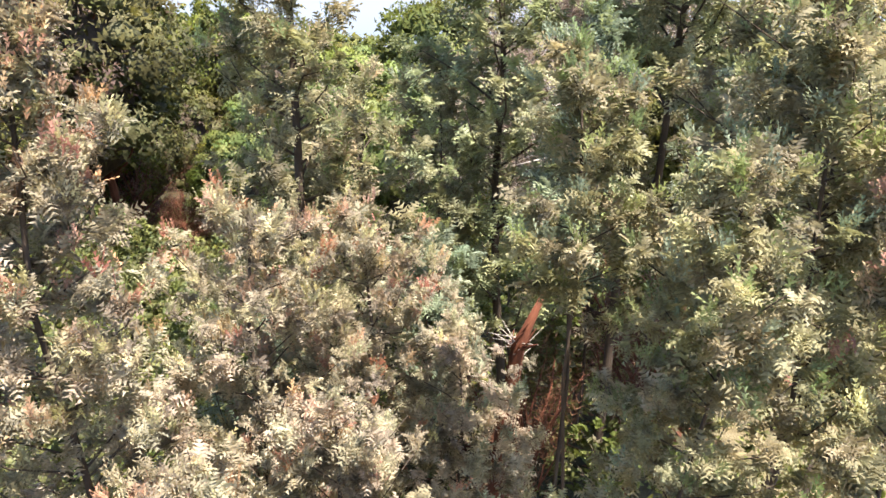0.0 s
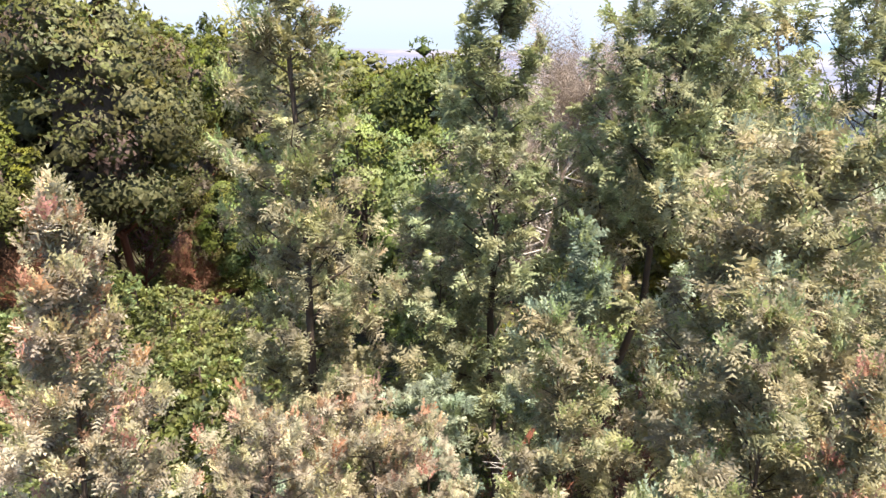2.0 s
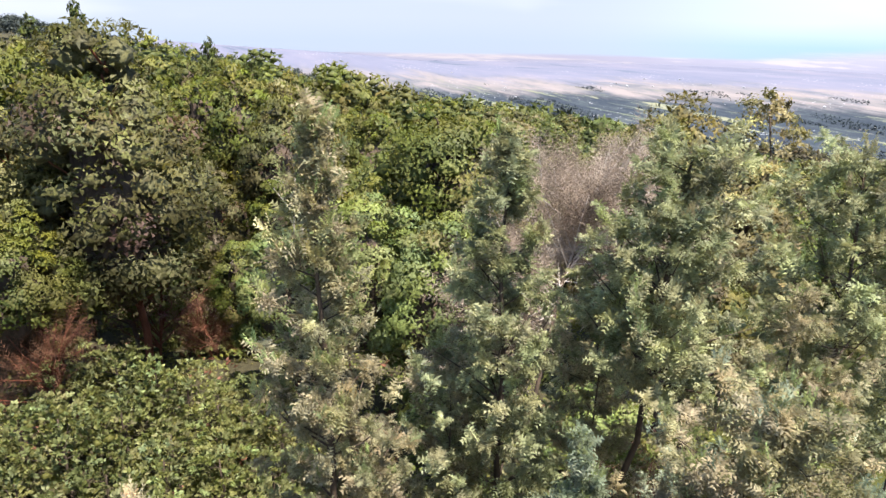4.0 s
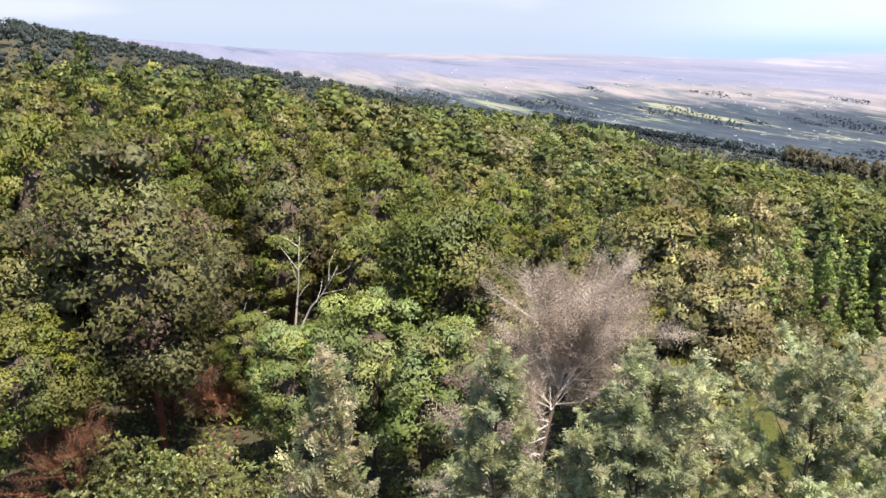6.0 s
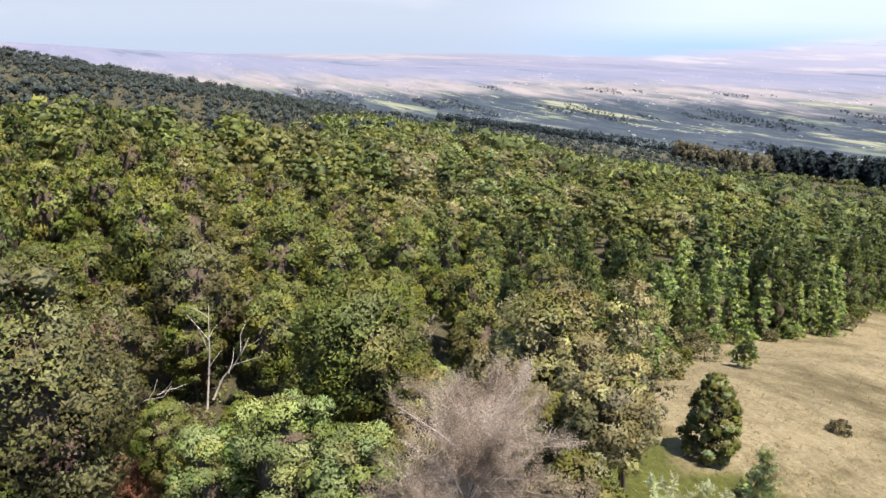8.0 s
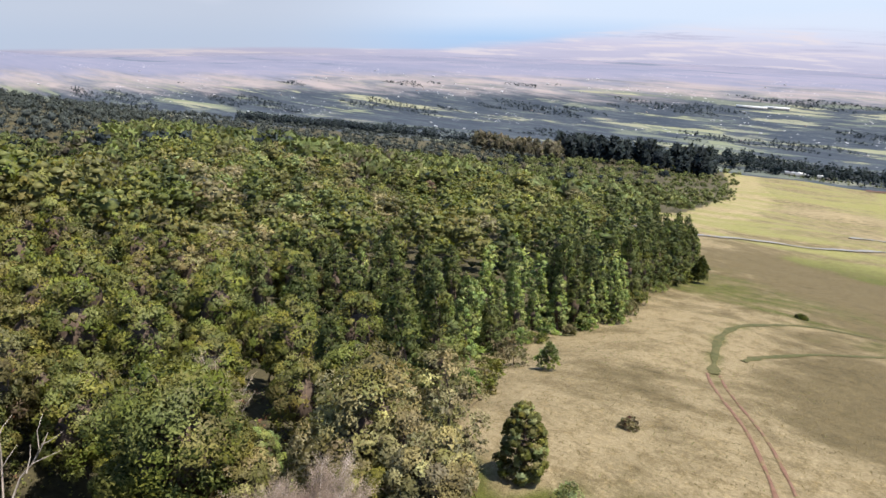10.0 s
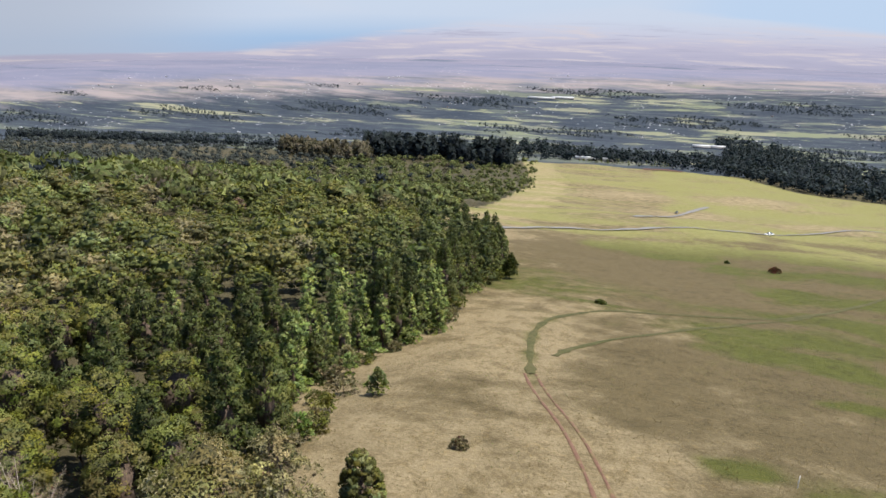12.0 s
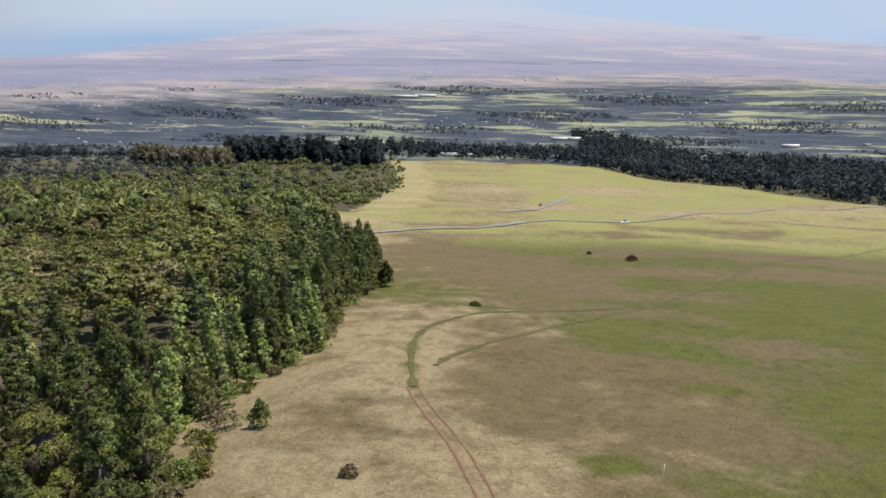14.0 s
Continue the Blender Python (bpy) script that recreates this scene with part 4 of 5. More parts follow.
near_wattle(15, -9.2, 3.9, 7.6, 4.4, 1.00, "dome", 159, 15, 0.136, LI, 0.10, "young wattle beside leafy shrubs", trunk_r=0.03)
near_wattle(16, -4.6, 9.7, 9.6, 5.0, 1.20, "dome", 174, 15, 0.136, LI, 0.12, "young wattle at the back of the thicket", trunk_r=0.03)
near_wattle(17, -3.9, 6.9, 8.3, 4.6, 1.10, "dome", 174, 15, 0.117, MINT, 0.14, "low wattle bush filling the gap between trunks", trunk_r=0.03)
near_wattle(24, -6.6, 2.3, 5.2, 3.0, 0.80, "dome", 116, 19, 0.117, MINT, 0.14, "low green wattle bush below the slender tree", trunk_r=0.03)

# ---- species of the wood ----
KINDS = {
    "green": ("dome", LEAF_KITE, [LEAF["green"], LEAF["olive"]], 0.08, BARK),
    "olive": ("dome", LEAF_KITE, [LEAF["olive"], LEAF["grey"]], 0.05, BARK),
    "dark": ("spire", NEEDLES, [LEAF["dark"]], 0.0, BARK),
    "pine": ("spire", NEEDLES, [LEAF["pine"]], 0.0, BARK),
    "grey": ("round", LEAF_KITE, [LEAF["grey"], LEAF["olive"]], 0.3, BARK),
    "brown": ("dome", LEAF_KITE, [LEAF["brown"], LEAF["grey"]], 0.4, BARK),
    "fresh": ("dome", LEAF_KITE, [LEAF["fresh"], LEAF["olive"]], 0.1, BARK),
    "soft": ("dome", LEAF_KITE, [LEAF["soft"], LEAF["olive"]], 0.4, BARK),
    "russet": ("dome", LEAF_KITE, [LEAF["russet"], LEAF["brown"]], 0.08, BARK_RED),
}
RADIUS = {"green": 2.8, "olive": 2.9, "dark": 2.5, "pine": 2.2, "grey": 2.5, "brown": 2.3, "russet": 3.1, "fresh": 2.7, "soft": 2.8}
LABEL = {"green": "broad-leaved tree with a full green crown", "olive": "olive-green broad crown among the wood's trees", "dark": "dark dense cypress-like tree of the wood",
         "pine": "young light-green pine with layered branches", "grey": "grey-green tree with a thin crown", "brown": "brown withering tree among green crowns", "soft": "soft grey-olive tree with a feathery crown", "fresh": "light-green leafy tree with a rounded crown", "russet": "russet-olive tree with dead red inner twigs"}


def tier(seed, leaf, lumps, leaves, size):
    made = {}
    for i, (k, v) in enumerate(KINDS.items()):
        thin = k in ("dark", "pine")
        made[k] = [canopy_mesh(seed + 10 * i + j, 11.0, FOOT[k], RADIUS[k], v[0], leaf, int(lumps * (1.5 if thin else 1)), int(leaves * (0.52 if thin else 1)),
                               size * (1.15 if thin else 1), v[2], v[4], 0.30 if thin else 0.27, v[3]) for j in range(3)]
    return made


PLATE = (np.array([(-0.36, -0.3, 0), (0.36, -0.35, 0), (0.06, 0.8, 0)]), np.array([(0, 1, 2)]))
FOOT = {"green": 2.4, "olive": 1.6, "dark": 0.5, "pine": 0.5, "grey": 2.6, "brown": 3.0, "russet": 1.6, "fresh": 1.6, "soft": 1.4}
TIERS = [(39, tier(100, PLATE, 66, 165, 0.165)), (66, tier(200, PLATE, 56, 84, 0.225)), (400, tier(300, PLATE, 42, 48, 0.31))]


def species(x, y, rng):
    """Which tree grows where: young pines and cypresses by the pasture, mixed leaf trees further in."""
    depth = wood_edge(y) - x
    u = rng.random()
    if 92 < y < 240 and depth < 26:
        return "dark" if y > 124 else ("pine" if u < 0.7 else "dark")
    # Darker kinds chosen here partly carry cloud shade over the wood in their colour.
    if 46 < y <= 92 and 2 < depth < 34 and u < 0.6:
        return "dark" if u < 0.4 else "pine"
    if 30 < y <= 92 and depth <= 40:
        return "green" if u < 0.62 else "dark" if u < 0.92 else "olive"
    if y < 30 and depth < 16:
        return "soft" if u < 0.6 else "olive" if u < 0.8 else "fresh"
    if y > 240 and depth < 90:
        return "pine" if u < 0.9 else "green"
    if 0.72 * y < -x < 1.6 * y and 35 < math.hypot(x, y) < 260:
        return "green" if u < 0.46 else "soft" if u < 0.58 else "fresh" if u < 0.70 else "olive" if u < 0.82 else "dark" if u < 0.88 else "russet"
    u = (u + 0.35 * math.sin(x / 31 + y / 47) * math.sin(y / 29 - x / 61)) % 1.0
    return "green" if u < 0.58 else "olive" if u < 0.80 else "dark" if u < 0.88 else "russet" if u < 0.95 else "grey" if u < 0.98 else "brown"


HEROES = [(-8, 3.4), (-7.7, 6.5), (-5.7, 8.5), (-4.8, 11.6), (-2.6, 6.1), (-5, 0.2), (-5.5, 1.8), (-5.6, 3), (-8.5, 6), (-12, 13.5), (-13.9, 24.4), (-12.6, 20.6), (-15.2, 23), (-15.8, 37.6)]
FIXED = [(-30.3, 104.4, -17.0, "pine"), (-33.4, 99, -15.2, "pine"), (-31.8, 108.6, -19.5, "pine"), (-27.5, 33.5, 3.0, "green"), (-17.6, 22.0, 9.6, "soft"), (-17.4, 11.7, 7.5, "fresh"), (-21.3, 11.4, 7.5, "fresh"), (-23.4, 8.7, 5.8, "fresh"), (-14.4, 10.2, 4.2, "fresh"), (-26.2, 18.0, 9.4, "green"),
         (-27.6, 4.6, 12.6, "russet"), (-31.5, 1.4, 9.5, "russet"), (-45.6, 3.5, 11.0, "green"), (-36, 7.2, 5.6, "russet"), (-37.4, 38.6, 1.8, "green"), (-25.5, 0.2, 7.5, "green"), (-20.8, 27.4, 6.4, "soft"), (-45, -3, 11.5, "dark"),
         (-96, 14.3, 13.5, "dark"), (-104, 32, 8.6, "dark"), (-92, 9, 12, "dark"), (-99, 20, 10, "dark")]


def plant():
    """Places of the wood's trees: fixed ones first, then a jittered scatter that grows sparser with distance."""
    rng = np.random.default_rng(5)
    spots = [(x, y, top - float(land(x, y)), k) for x, y, top, k in FIXED]
    y = 60.0
    while y < 236:
        x = float(wood_edge(y)) - rng.uniform(2.2, 3.4)
        k = "dark" if y > 122 else "pine" if rng.random() < 0.9 else "dark"
        if y > 84:
            spots.append((x, y, (13.0 if k == "dark" else 9.0) * rng.uniform(0.75, 1.15), k))
        spots.append((x - rng.uniform(3, 5), y + 2, (13.0 if k == "dark" else 9.5) * rng.uniform(0.8, 1.2), k))
        y += rng.uniform(3.4, 5.0)
    taken = [(x, y) for x, y, _, _ in spots] + HEROES
    r = 13.0
    far = []
    while r < 1320:
        gap = 4.15 + r / 75
        n = int(np.radians(112) * r / gap)
        for i in range(n):
            a = np.radians(-12 + 112 * (i + rng.random()) / n)
            rr = r + rng.uniform(-0.45, 0.45) * gap
            x, y = -math.sin(a) * rr, math.cos(a) * rr
            if x > wood_edge(y) - (3.2 if rr < 60 else 2.2 if rr < 120 else 1.2) - 1.2 * rng.random() or math.hypot(x + 15.8, y - 37.6) < 7.0:
                continue
            if ((x + 18) / 8) ** 2 + ((y - 3.5) / 4.6) ** 2 < 1 or ((x + 36.2) / 5.6) ** 2 + ((y - 13.2) / 4.2) ** 2 < 1:
                continue
            if x > -19 and 15 < y < 34:
                continue
            if rr < 24 and a > np.radians(58) or rr < 13:
                continue
            if min((x - p) ** 2 + (y - q) ** 2 for p, q in taken) < (6.5 if rr < 60 else 3):
                continue
            k = species(x, y, rng)
            base = {"green": 10.5, "olive": 10.5, "dark": 11.0, "pine": 8.0, "grey": 9.5, "brown": 9.0, "russet": 10.0, "fresh": 9.0, "soft": 9.5}[k]
            if rr < 40:
                base *= 0.8
            h = base * rng.uniform(0.55, 1.32) * (1 + min(rr, 900) / 1500) * (1 - 0.42 * float(step(280, 650, rr))) * (1 + 0.22 * math.sin(x / 23 + 0.6) * math.sin(y / 27 + x / 90))
            if ((x + 31) / 6.5) ** 2 + ((y - 11.5) / 4.5) ** 2 < 1:
                h = min(h, 6.2)
            if rr < 75:
                taken.append((x, y))
            (spots if len(spots) < 340 else far).append((x, y, h, k))
        r += gap * 0.92
    return spots, far


spots, far = plant()
rng = np.random.default_rng(9)
for i, (x, y, h, k) in enumerate(spots):
    pool = next(t for lim, t in TIERS if x * x + y * y < lim ** 2)
    if h > 11.5 and x * x + y * y < 45 ** 2:
        v = KINDS[k]
        girth = 0.72 + 0.25 * h / 11.0
        m = canopy_mesh(900 + i, h, FOOT[k], RADIUS[k] * girth, v[0], PLATE, int(66 * girth * h / 11.0), 150, 0.185, v[2], v[4], 0.37, v[3])
        tree_at({"dark": "cypress_tree"}.get(k, "forest_tree"), m, (x, y, float(land(x, y)) - 0.1), rng.uniform(0, 6.28), 1.0, "tall " + LABEL[k], "tree", "trees of the wood")
        continue
    size_word = "tall " if h > 12.5 else "low " if h < 7.5 else ""
    tree_at({"dark": "cypress_tree", "pine": "pine_tree"}.get(k, "forest_tree"), pool[k][i % 3], (x, y, float(land(x, y)) - 0.1), rng.uniform(0, 6.28), h / 11.0, size_word + LABEL[k], "tree", "trees of the wood", min(h / 11.0, 0.72 + 0.25 * h / 11.0))


def far_wood(name, items, mats_of, per_tree, size, label, seed, wide=1.0, lumps=12, calm=1.0, flat=0.3, skirt=False, spires=True):
    """The wood further off, as one mass of crowns, each a pile of leafy caps."""
    rg = np.random.default_rng(seed)
    mats = list(dict.fromkeys(mats_of.values()))
    pos, nor, sz, mi, tint = [], [], [], [], []
    kc, kr, km, bent = [], [], [], []
    per = max(per_tree // lumps, 2)
    for x, y, h, k in items:
        n = per * lumps
        low = FOOT[k] / 11
        z = float(land(x, y))
        R = RADIUS[k] * h / 11 * 1.12 * wide
        u = np.repeat(((np.arange(lumps) + rg.random(lumps)) / lumps) ** 0.8, per)
        an = np.repeat(np.arange(lumps) * 2.4 + rg.random(lumps) + x, per)
        lr = R * 0.34 * np.repeat(rg.uniform(0.7, 1.25, lumps), per)
        spire = KINDS[k][0] == "spire" and spires
        if spire:
            w = outline("spire", u) * R * np.repeat(rg.uniform(0.4, 0.9, lumps), per)
        else:
            u = np.repeat(1 - (np.arange(lumps) + 0.5 * rg.random(lumps)) / lumps, per)
            w = np.sqrt(1 - u * u) * R * np.repeat(rg.uniform(0.80, 1.05, lumps), per)
            low = 0.12 if skirt else 1 - min(0.62, 1.15 * R / h)
        d = unit(rg.normal(size=(n, 3)))
        d[:, 2] = np.abs(d[:, 2]) * 1.1 - 0.25
        d = unit(d)
        cz = z + h * (low + (1 - low) * u) - lr * 0.5
        mid = np.stack([x + np.cos(an) * w, y + np.sin(an) * w, cz], 1)
        if lumps > 12:
            kc.append(mid[::per])
            kr.append(lr[::per] * 0.72)
            km.append(np.full(lumps, mats.index(mats_of[k])))
            kc.append(np.array([(x, y, z + h * (low + 0.40 * (1 - low)))]))
            kr.append(np.array([R * (0.5 if spire else 0.68)]))
            km.append(np.array([mats.index(mats_of[k])]))
        else:
            kc.append(np.array([(x, y, z + h * (low + 0.42 * (1 - low)))]))
            kr.append(np.array([R * 0.66]))
            km.append(np.array([mats.index(mats_of[k])]))
        pos.append(mid + d * lr[:, None] * (1, 1, 0.65))
        nor.append(unit(d + (0, 0, flat)))
        hub = unit((mid + d * lr[:, None] - (x, y, z + h * (low + 0.25 * (1 - low)))) / (R, R, 0.6 * h * (1 - low)))
        bent.append(unit(0.8 * d + 0.6 * hub + 0.14 * rg.normal(size=d.shape) + (0, 0, 0.1)))
        sz.append(size * (h / 11) * rg.uniform(0.6, 1.3, n))
        mi.append(np.full(n, mats.index(mats_of[k])))
        tint.append((rg.normal() * 0.22 + np.repeat(rg.normal(size=lumps) * 0.07, per)) * calm)
    pos, nor, sz, mi, tint = (np.concatenate(q) for q in (pos, nor, sz, mi, tint))
    v, f = plates(PLATE, pos, nor, sz, rg, 0.36, 0.4)
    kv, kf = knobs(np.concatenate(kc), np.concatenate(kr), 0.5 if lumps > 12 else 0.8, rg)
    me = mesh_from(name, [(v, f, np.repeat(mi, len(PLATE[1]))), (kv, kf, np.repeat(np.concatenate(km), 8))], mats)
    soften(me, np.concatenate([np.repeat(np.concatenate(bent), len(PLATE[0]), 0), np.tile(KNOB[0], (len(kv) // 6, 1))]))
    # Darker tint on the knobs stands in for shade inside each crown.
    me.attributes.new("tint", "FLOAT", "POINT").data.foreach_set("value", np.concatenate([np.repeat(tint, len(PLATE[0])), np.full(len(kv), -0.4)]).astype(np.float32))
    return tagged(new(name, me), label, "wood", kind="stuff")


MATS = {k: v[2][0] for k, v in KINDS.items()}
b1 = [q for q in far if q[0] ** 2 + q[1] ** 2 < 260 ** 2]
b2 = [q for q in far if q[0] ** 2 + q[1] ** 2 >= 260 ** 2 and q[0] > -430]
b3 = [q for q in far if q[0] ** 2 + q[1] ** 2 >= 260 ** 2 and q[0] <= -430]
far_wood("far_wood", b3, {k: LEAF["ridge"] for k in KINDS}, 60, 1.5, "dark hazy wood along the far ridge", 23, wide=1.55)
far_wood("far_wood", b1, MATS, 234, 0.54, "mixed green wood covering the slope", 21, lumps=18)
# Leaf colours of the far wood; far_green has haze mixed in.
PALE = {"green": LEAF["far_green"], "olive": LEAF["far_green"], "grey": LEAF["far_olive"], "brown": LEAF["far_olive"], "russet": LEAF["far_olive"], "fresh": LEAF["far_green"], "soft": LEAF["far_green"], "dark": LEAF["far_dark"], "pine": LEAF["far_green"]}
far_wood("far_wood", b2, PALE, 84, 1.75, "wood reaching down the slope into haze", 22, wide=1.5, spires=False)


def belt(n, xs, ys, h, seed, label, keep=lambda x, y: True, k="haze", per=34, size=2.0, wide=1.0, flat=0.3):
    rg = np.random.default_rng(seed)
    items = []
    while len(items) < n:
        x, y = rg.uniform(*xs), rg.uniform(*ys)
        if keep(x, y):
            items.append((x, y, (0.45 + 0.8 * rg.random() ** 1.3) * h, "green"))
    far_wood("tree_belt", items, {"green": LEAF[k]}, per, size, label, seed, wide, flat=flat, skirt=True)


RX, RY = [-300, -165, -2, 105, 130, 160, 207, 294, 345, 370, 420, 700, 1300], [1430, 1385, 1350, 1340, 1320, 1275, 1048, 934, 816, 690, 620, 560, 500]
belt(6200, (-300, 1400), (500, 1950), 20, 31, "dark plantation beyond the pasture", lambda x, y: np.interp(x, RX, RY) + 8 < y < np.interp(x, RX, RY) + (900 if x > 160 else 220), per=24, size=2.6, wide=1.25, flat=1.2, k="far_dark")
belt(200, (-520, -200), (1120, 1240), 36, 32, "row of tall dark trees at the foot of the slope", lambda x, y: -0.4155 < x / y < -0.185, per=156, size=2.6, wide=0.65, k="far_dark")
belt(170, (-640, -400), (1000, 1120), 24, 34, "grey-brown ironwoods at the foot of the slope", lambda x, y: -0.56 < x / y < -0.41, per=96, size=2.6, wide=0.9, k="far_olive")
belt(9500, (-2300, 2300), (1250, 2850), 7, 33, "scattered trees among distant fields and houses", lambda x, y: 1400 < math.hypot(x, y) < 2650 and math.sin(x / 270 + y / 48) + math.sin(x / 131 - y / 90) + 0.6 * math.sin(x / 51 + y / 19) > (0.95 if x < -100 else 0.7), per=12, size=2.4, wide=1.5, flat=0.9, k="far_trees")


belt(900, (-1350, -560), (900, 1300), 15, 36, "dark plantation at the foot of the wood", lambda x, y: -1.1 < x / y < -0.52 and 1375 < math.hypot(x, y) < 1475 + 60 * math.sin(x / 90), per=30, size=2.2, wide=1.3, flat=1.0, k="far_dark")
belt(70, (-130, 40), (1350, 1420), 8, 35, "garden trees round the farm sheds", lambda x, y: abs(x + 96) > 34 or y < 1400, per=48, size=1.2, wide=0.9, k="far_green")


# ---- dead trees, shrubs and brush ----
def dead_tree(seed, x, y, height, spread, lean, name="dead_tree", label="bleached dead tree with a fan of fine pinkish twigs", twigs=46, leaf=None, bark=None, reach=None, toward=(0, 0, 1), crown=0.55, limbs=26):
    """A dead tree: a leaning trunk to the height crown, bare limbs that fan out toward a direction, and fine twigs along them."""
    rg = np.random.default_rng(seed)
    z = float(land(x, y))
    root = new(name)
    root.matrix_world = Matrix.Translation((x, y, z))
    trunk, twig_p, twig_d = [], [], []
    top = np.array((lean[0], lean[1], height * crown))
    path = np.array([(0, 0, -0.5), top * 0.3, top * 0.65 + rg.normal(size=3) * 0.1, top])
    if reach:
        path[1:3] = top * (0.10, 0.10, 0.5), top * (0.45, 0.45, 0.84)
    child("trunk", smooth(mesh_from("trunk", [(*tube(path, [0.08, 0.06, 0.045, 0.03], 7), 0)], [BARK if reach else bark or BARK_PALE])), root)
    for i in range(limbs):
        a = path[1] + (top - path[1]) * rg.random() if not reach else path[2] + (top - path[2]) * rg.uniform(-0.1, 1.0)
        d = unit(rg.normal(size=3) * (1, 1, 0.5) * spread / height * 2.0 + np.array(toward) + (top / height * 0.6 if not reach else 0.0))
        ln = (reach or height) * rg.uniform(0.30, 0.55)
        e = a + d * ln
        m = (a + e) / 2 + rg.normal(size=3) * 0.12
        k = 0.7 if i < 6 or not reach else 0.34
        trunk.append((*tube([a, m, e], [0.045 * k, 0.03 * k, 0.006], 5), 0))
        for j in range(twigs):
            t = rg.uniform(0.25, 1.0)
            twig_p.append(a + d * ln * t + rg.normal(size=3) * 0.10)
            twig_d.append(unit(d * 0.8 + rg.normal(size=3) * 0.55 + (0, 0, 0.3)))
    for i in range(limbs // 2 if reach else 0):
        a = path[1] + (path[2] - path[1]) * rg.uniform(0.45, 1.0)
        d = unit(np.array((-0.42, -0.40, 0.22)) + rg.normal(size=3) * 0.42)
        ln = reach * rg.uniform(0.25, 0.50)
        trunk.append((*tube([a, a + d * ln * 0.5 + rg.normal(size=3) * 0.1, a + d * ln], [0.022, 0.014, 0.005], 5), 0))
        for j in range(twigs):
            twig_p.append(a + d * ln * rg.uniform(0.2, 1.0) + rg.normal(size=3) * 0.10)
            twig_d.append(unit(d * 0.8 + rg.normal(size=3) * 0.55 + (0, 0, 0.3)))
    child("limb", smooth(mesh_from("limb", trunk, [bark or BARK_PALE])), root, "bare weathered limbs")
    tw = scatter(feather(5, 0.20, 0.05, 0.014), np.array(twig_p), np.array(twig_d), rg.uniform(0.35, 0.8, len(twig_p)), rg, 1.5)
    child("twig_spray", mesh_from("twig_spray", [(*tw, 0)], [leaf or LEAF["dead"]]), root, "dry feathery twigs")
    return tagged(root, label, "dead tree")


dead_tree(41, -10.6, 9.6, 12.0, 4.2, (-2.4, 5.0), twigs=130, reach=6.4, toward=(-0.34, 0.56, 0.40), crown=0.81, limbs=60)
dead_tree(42, -7.5, 6.8, 4.4, 1.0, (0.3, 0.3), "dead_bush", "rust-coloured dead brush under the wattles", 16, LEAF["red"], BARK_RED)
dead_tree(43, -29.6, 5.4, 6.6, 2.5, (0.5, 0.2), "dead_bush", "rust-red dead brush below the canopy", 40, LEAF["red"], BARK_RED)
dead_tree(44, -24.0, 0.6, 5.0, 2.6, (0.3, 0.6), "dead_bush", "rust-red dead brush beside green shrubs", 40, LEAF["red"], BARK_RED)
dead_tree(45, -7.2, 9.6, 6.4, 1.8, (0.2, 0.3), "dead_bush", "red-brown dry brush behind the forked wattle", 40, LEAF["red"], BARK_RED)
dead_tree(46, -33.0, 26.0, 9.5, 2.0, (0.8, 0.3), label="grey dead tree among green crowns", twigs=30)
dead_tree(48, -31.5, 8.2, 3.4, 3.0, (0.6, -0.4), "dead_bush", "rust-red heap of dry branches in a gap", 46, LEAF["red"], BARK_RED)
dead_tree(47, -33.6, 9.6, 3.0, 3.0, (0.8, 0.3), "dead_bush", "grey-brown heap of dry branches", 40)


def broken_trunk():
    """A tall snapped trunk that leans towards the light, with a torn top."""
    root = new("broken_trunk")
    x, y = -6.6, 5.7
    z = float(land(x, y))
    root.matrix_world = Matrix.Translation((x, y, z))
    rg = np.random.default_rng(3)
    h = 4.9 - z
    p = np.array([(0, 0, -0.4), (0.02, 0.03, 0.3 * h), (0.10, 0.10, 0.6 * h), (0.22, 0.20, 0.85 * h), (0.42, 0.46, h)])
    ch = [(*tube(p, [0.17, 0.15, 0.13, 0.10, 0.03], 9), 0)]
    for i in range(9):
        a = p[3] + rg.normal(size=3) * 0.08
        ch.append((*tube([a, a + (rg.uniform(-0.05, 0.3), rg.uniform(-0.05, 0.3), rg.uniform(0.1, 0.4))], [0.035, 0.006], 4), 0))
    child("stump", smooth(mesh_from("stump", ch, [BARK_RED])), root)
    tw = [(*tube([p[3] + rg.normal(size=3) * 0.06, p[3] + (rg.uniform(-0.6, 0.3), rg.uniform(-0.5, 0.4), rg.uniform(0.0, 0.5))], [0.012, 0.003], 4), 0) for i in range(16)]
    child("splinter", mesh_from("splinter", tw, [BARK_PALE]), root, "pale splintered branches")
    return tagged(root, "snapped red-brown trunk with a splintered top", "tree stump")


broken_trunk()


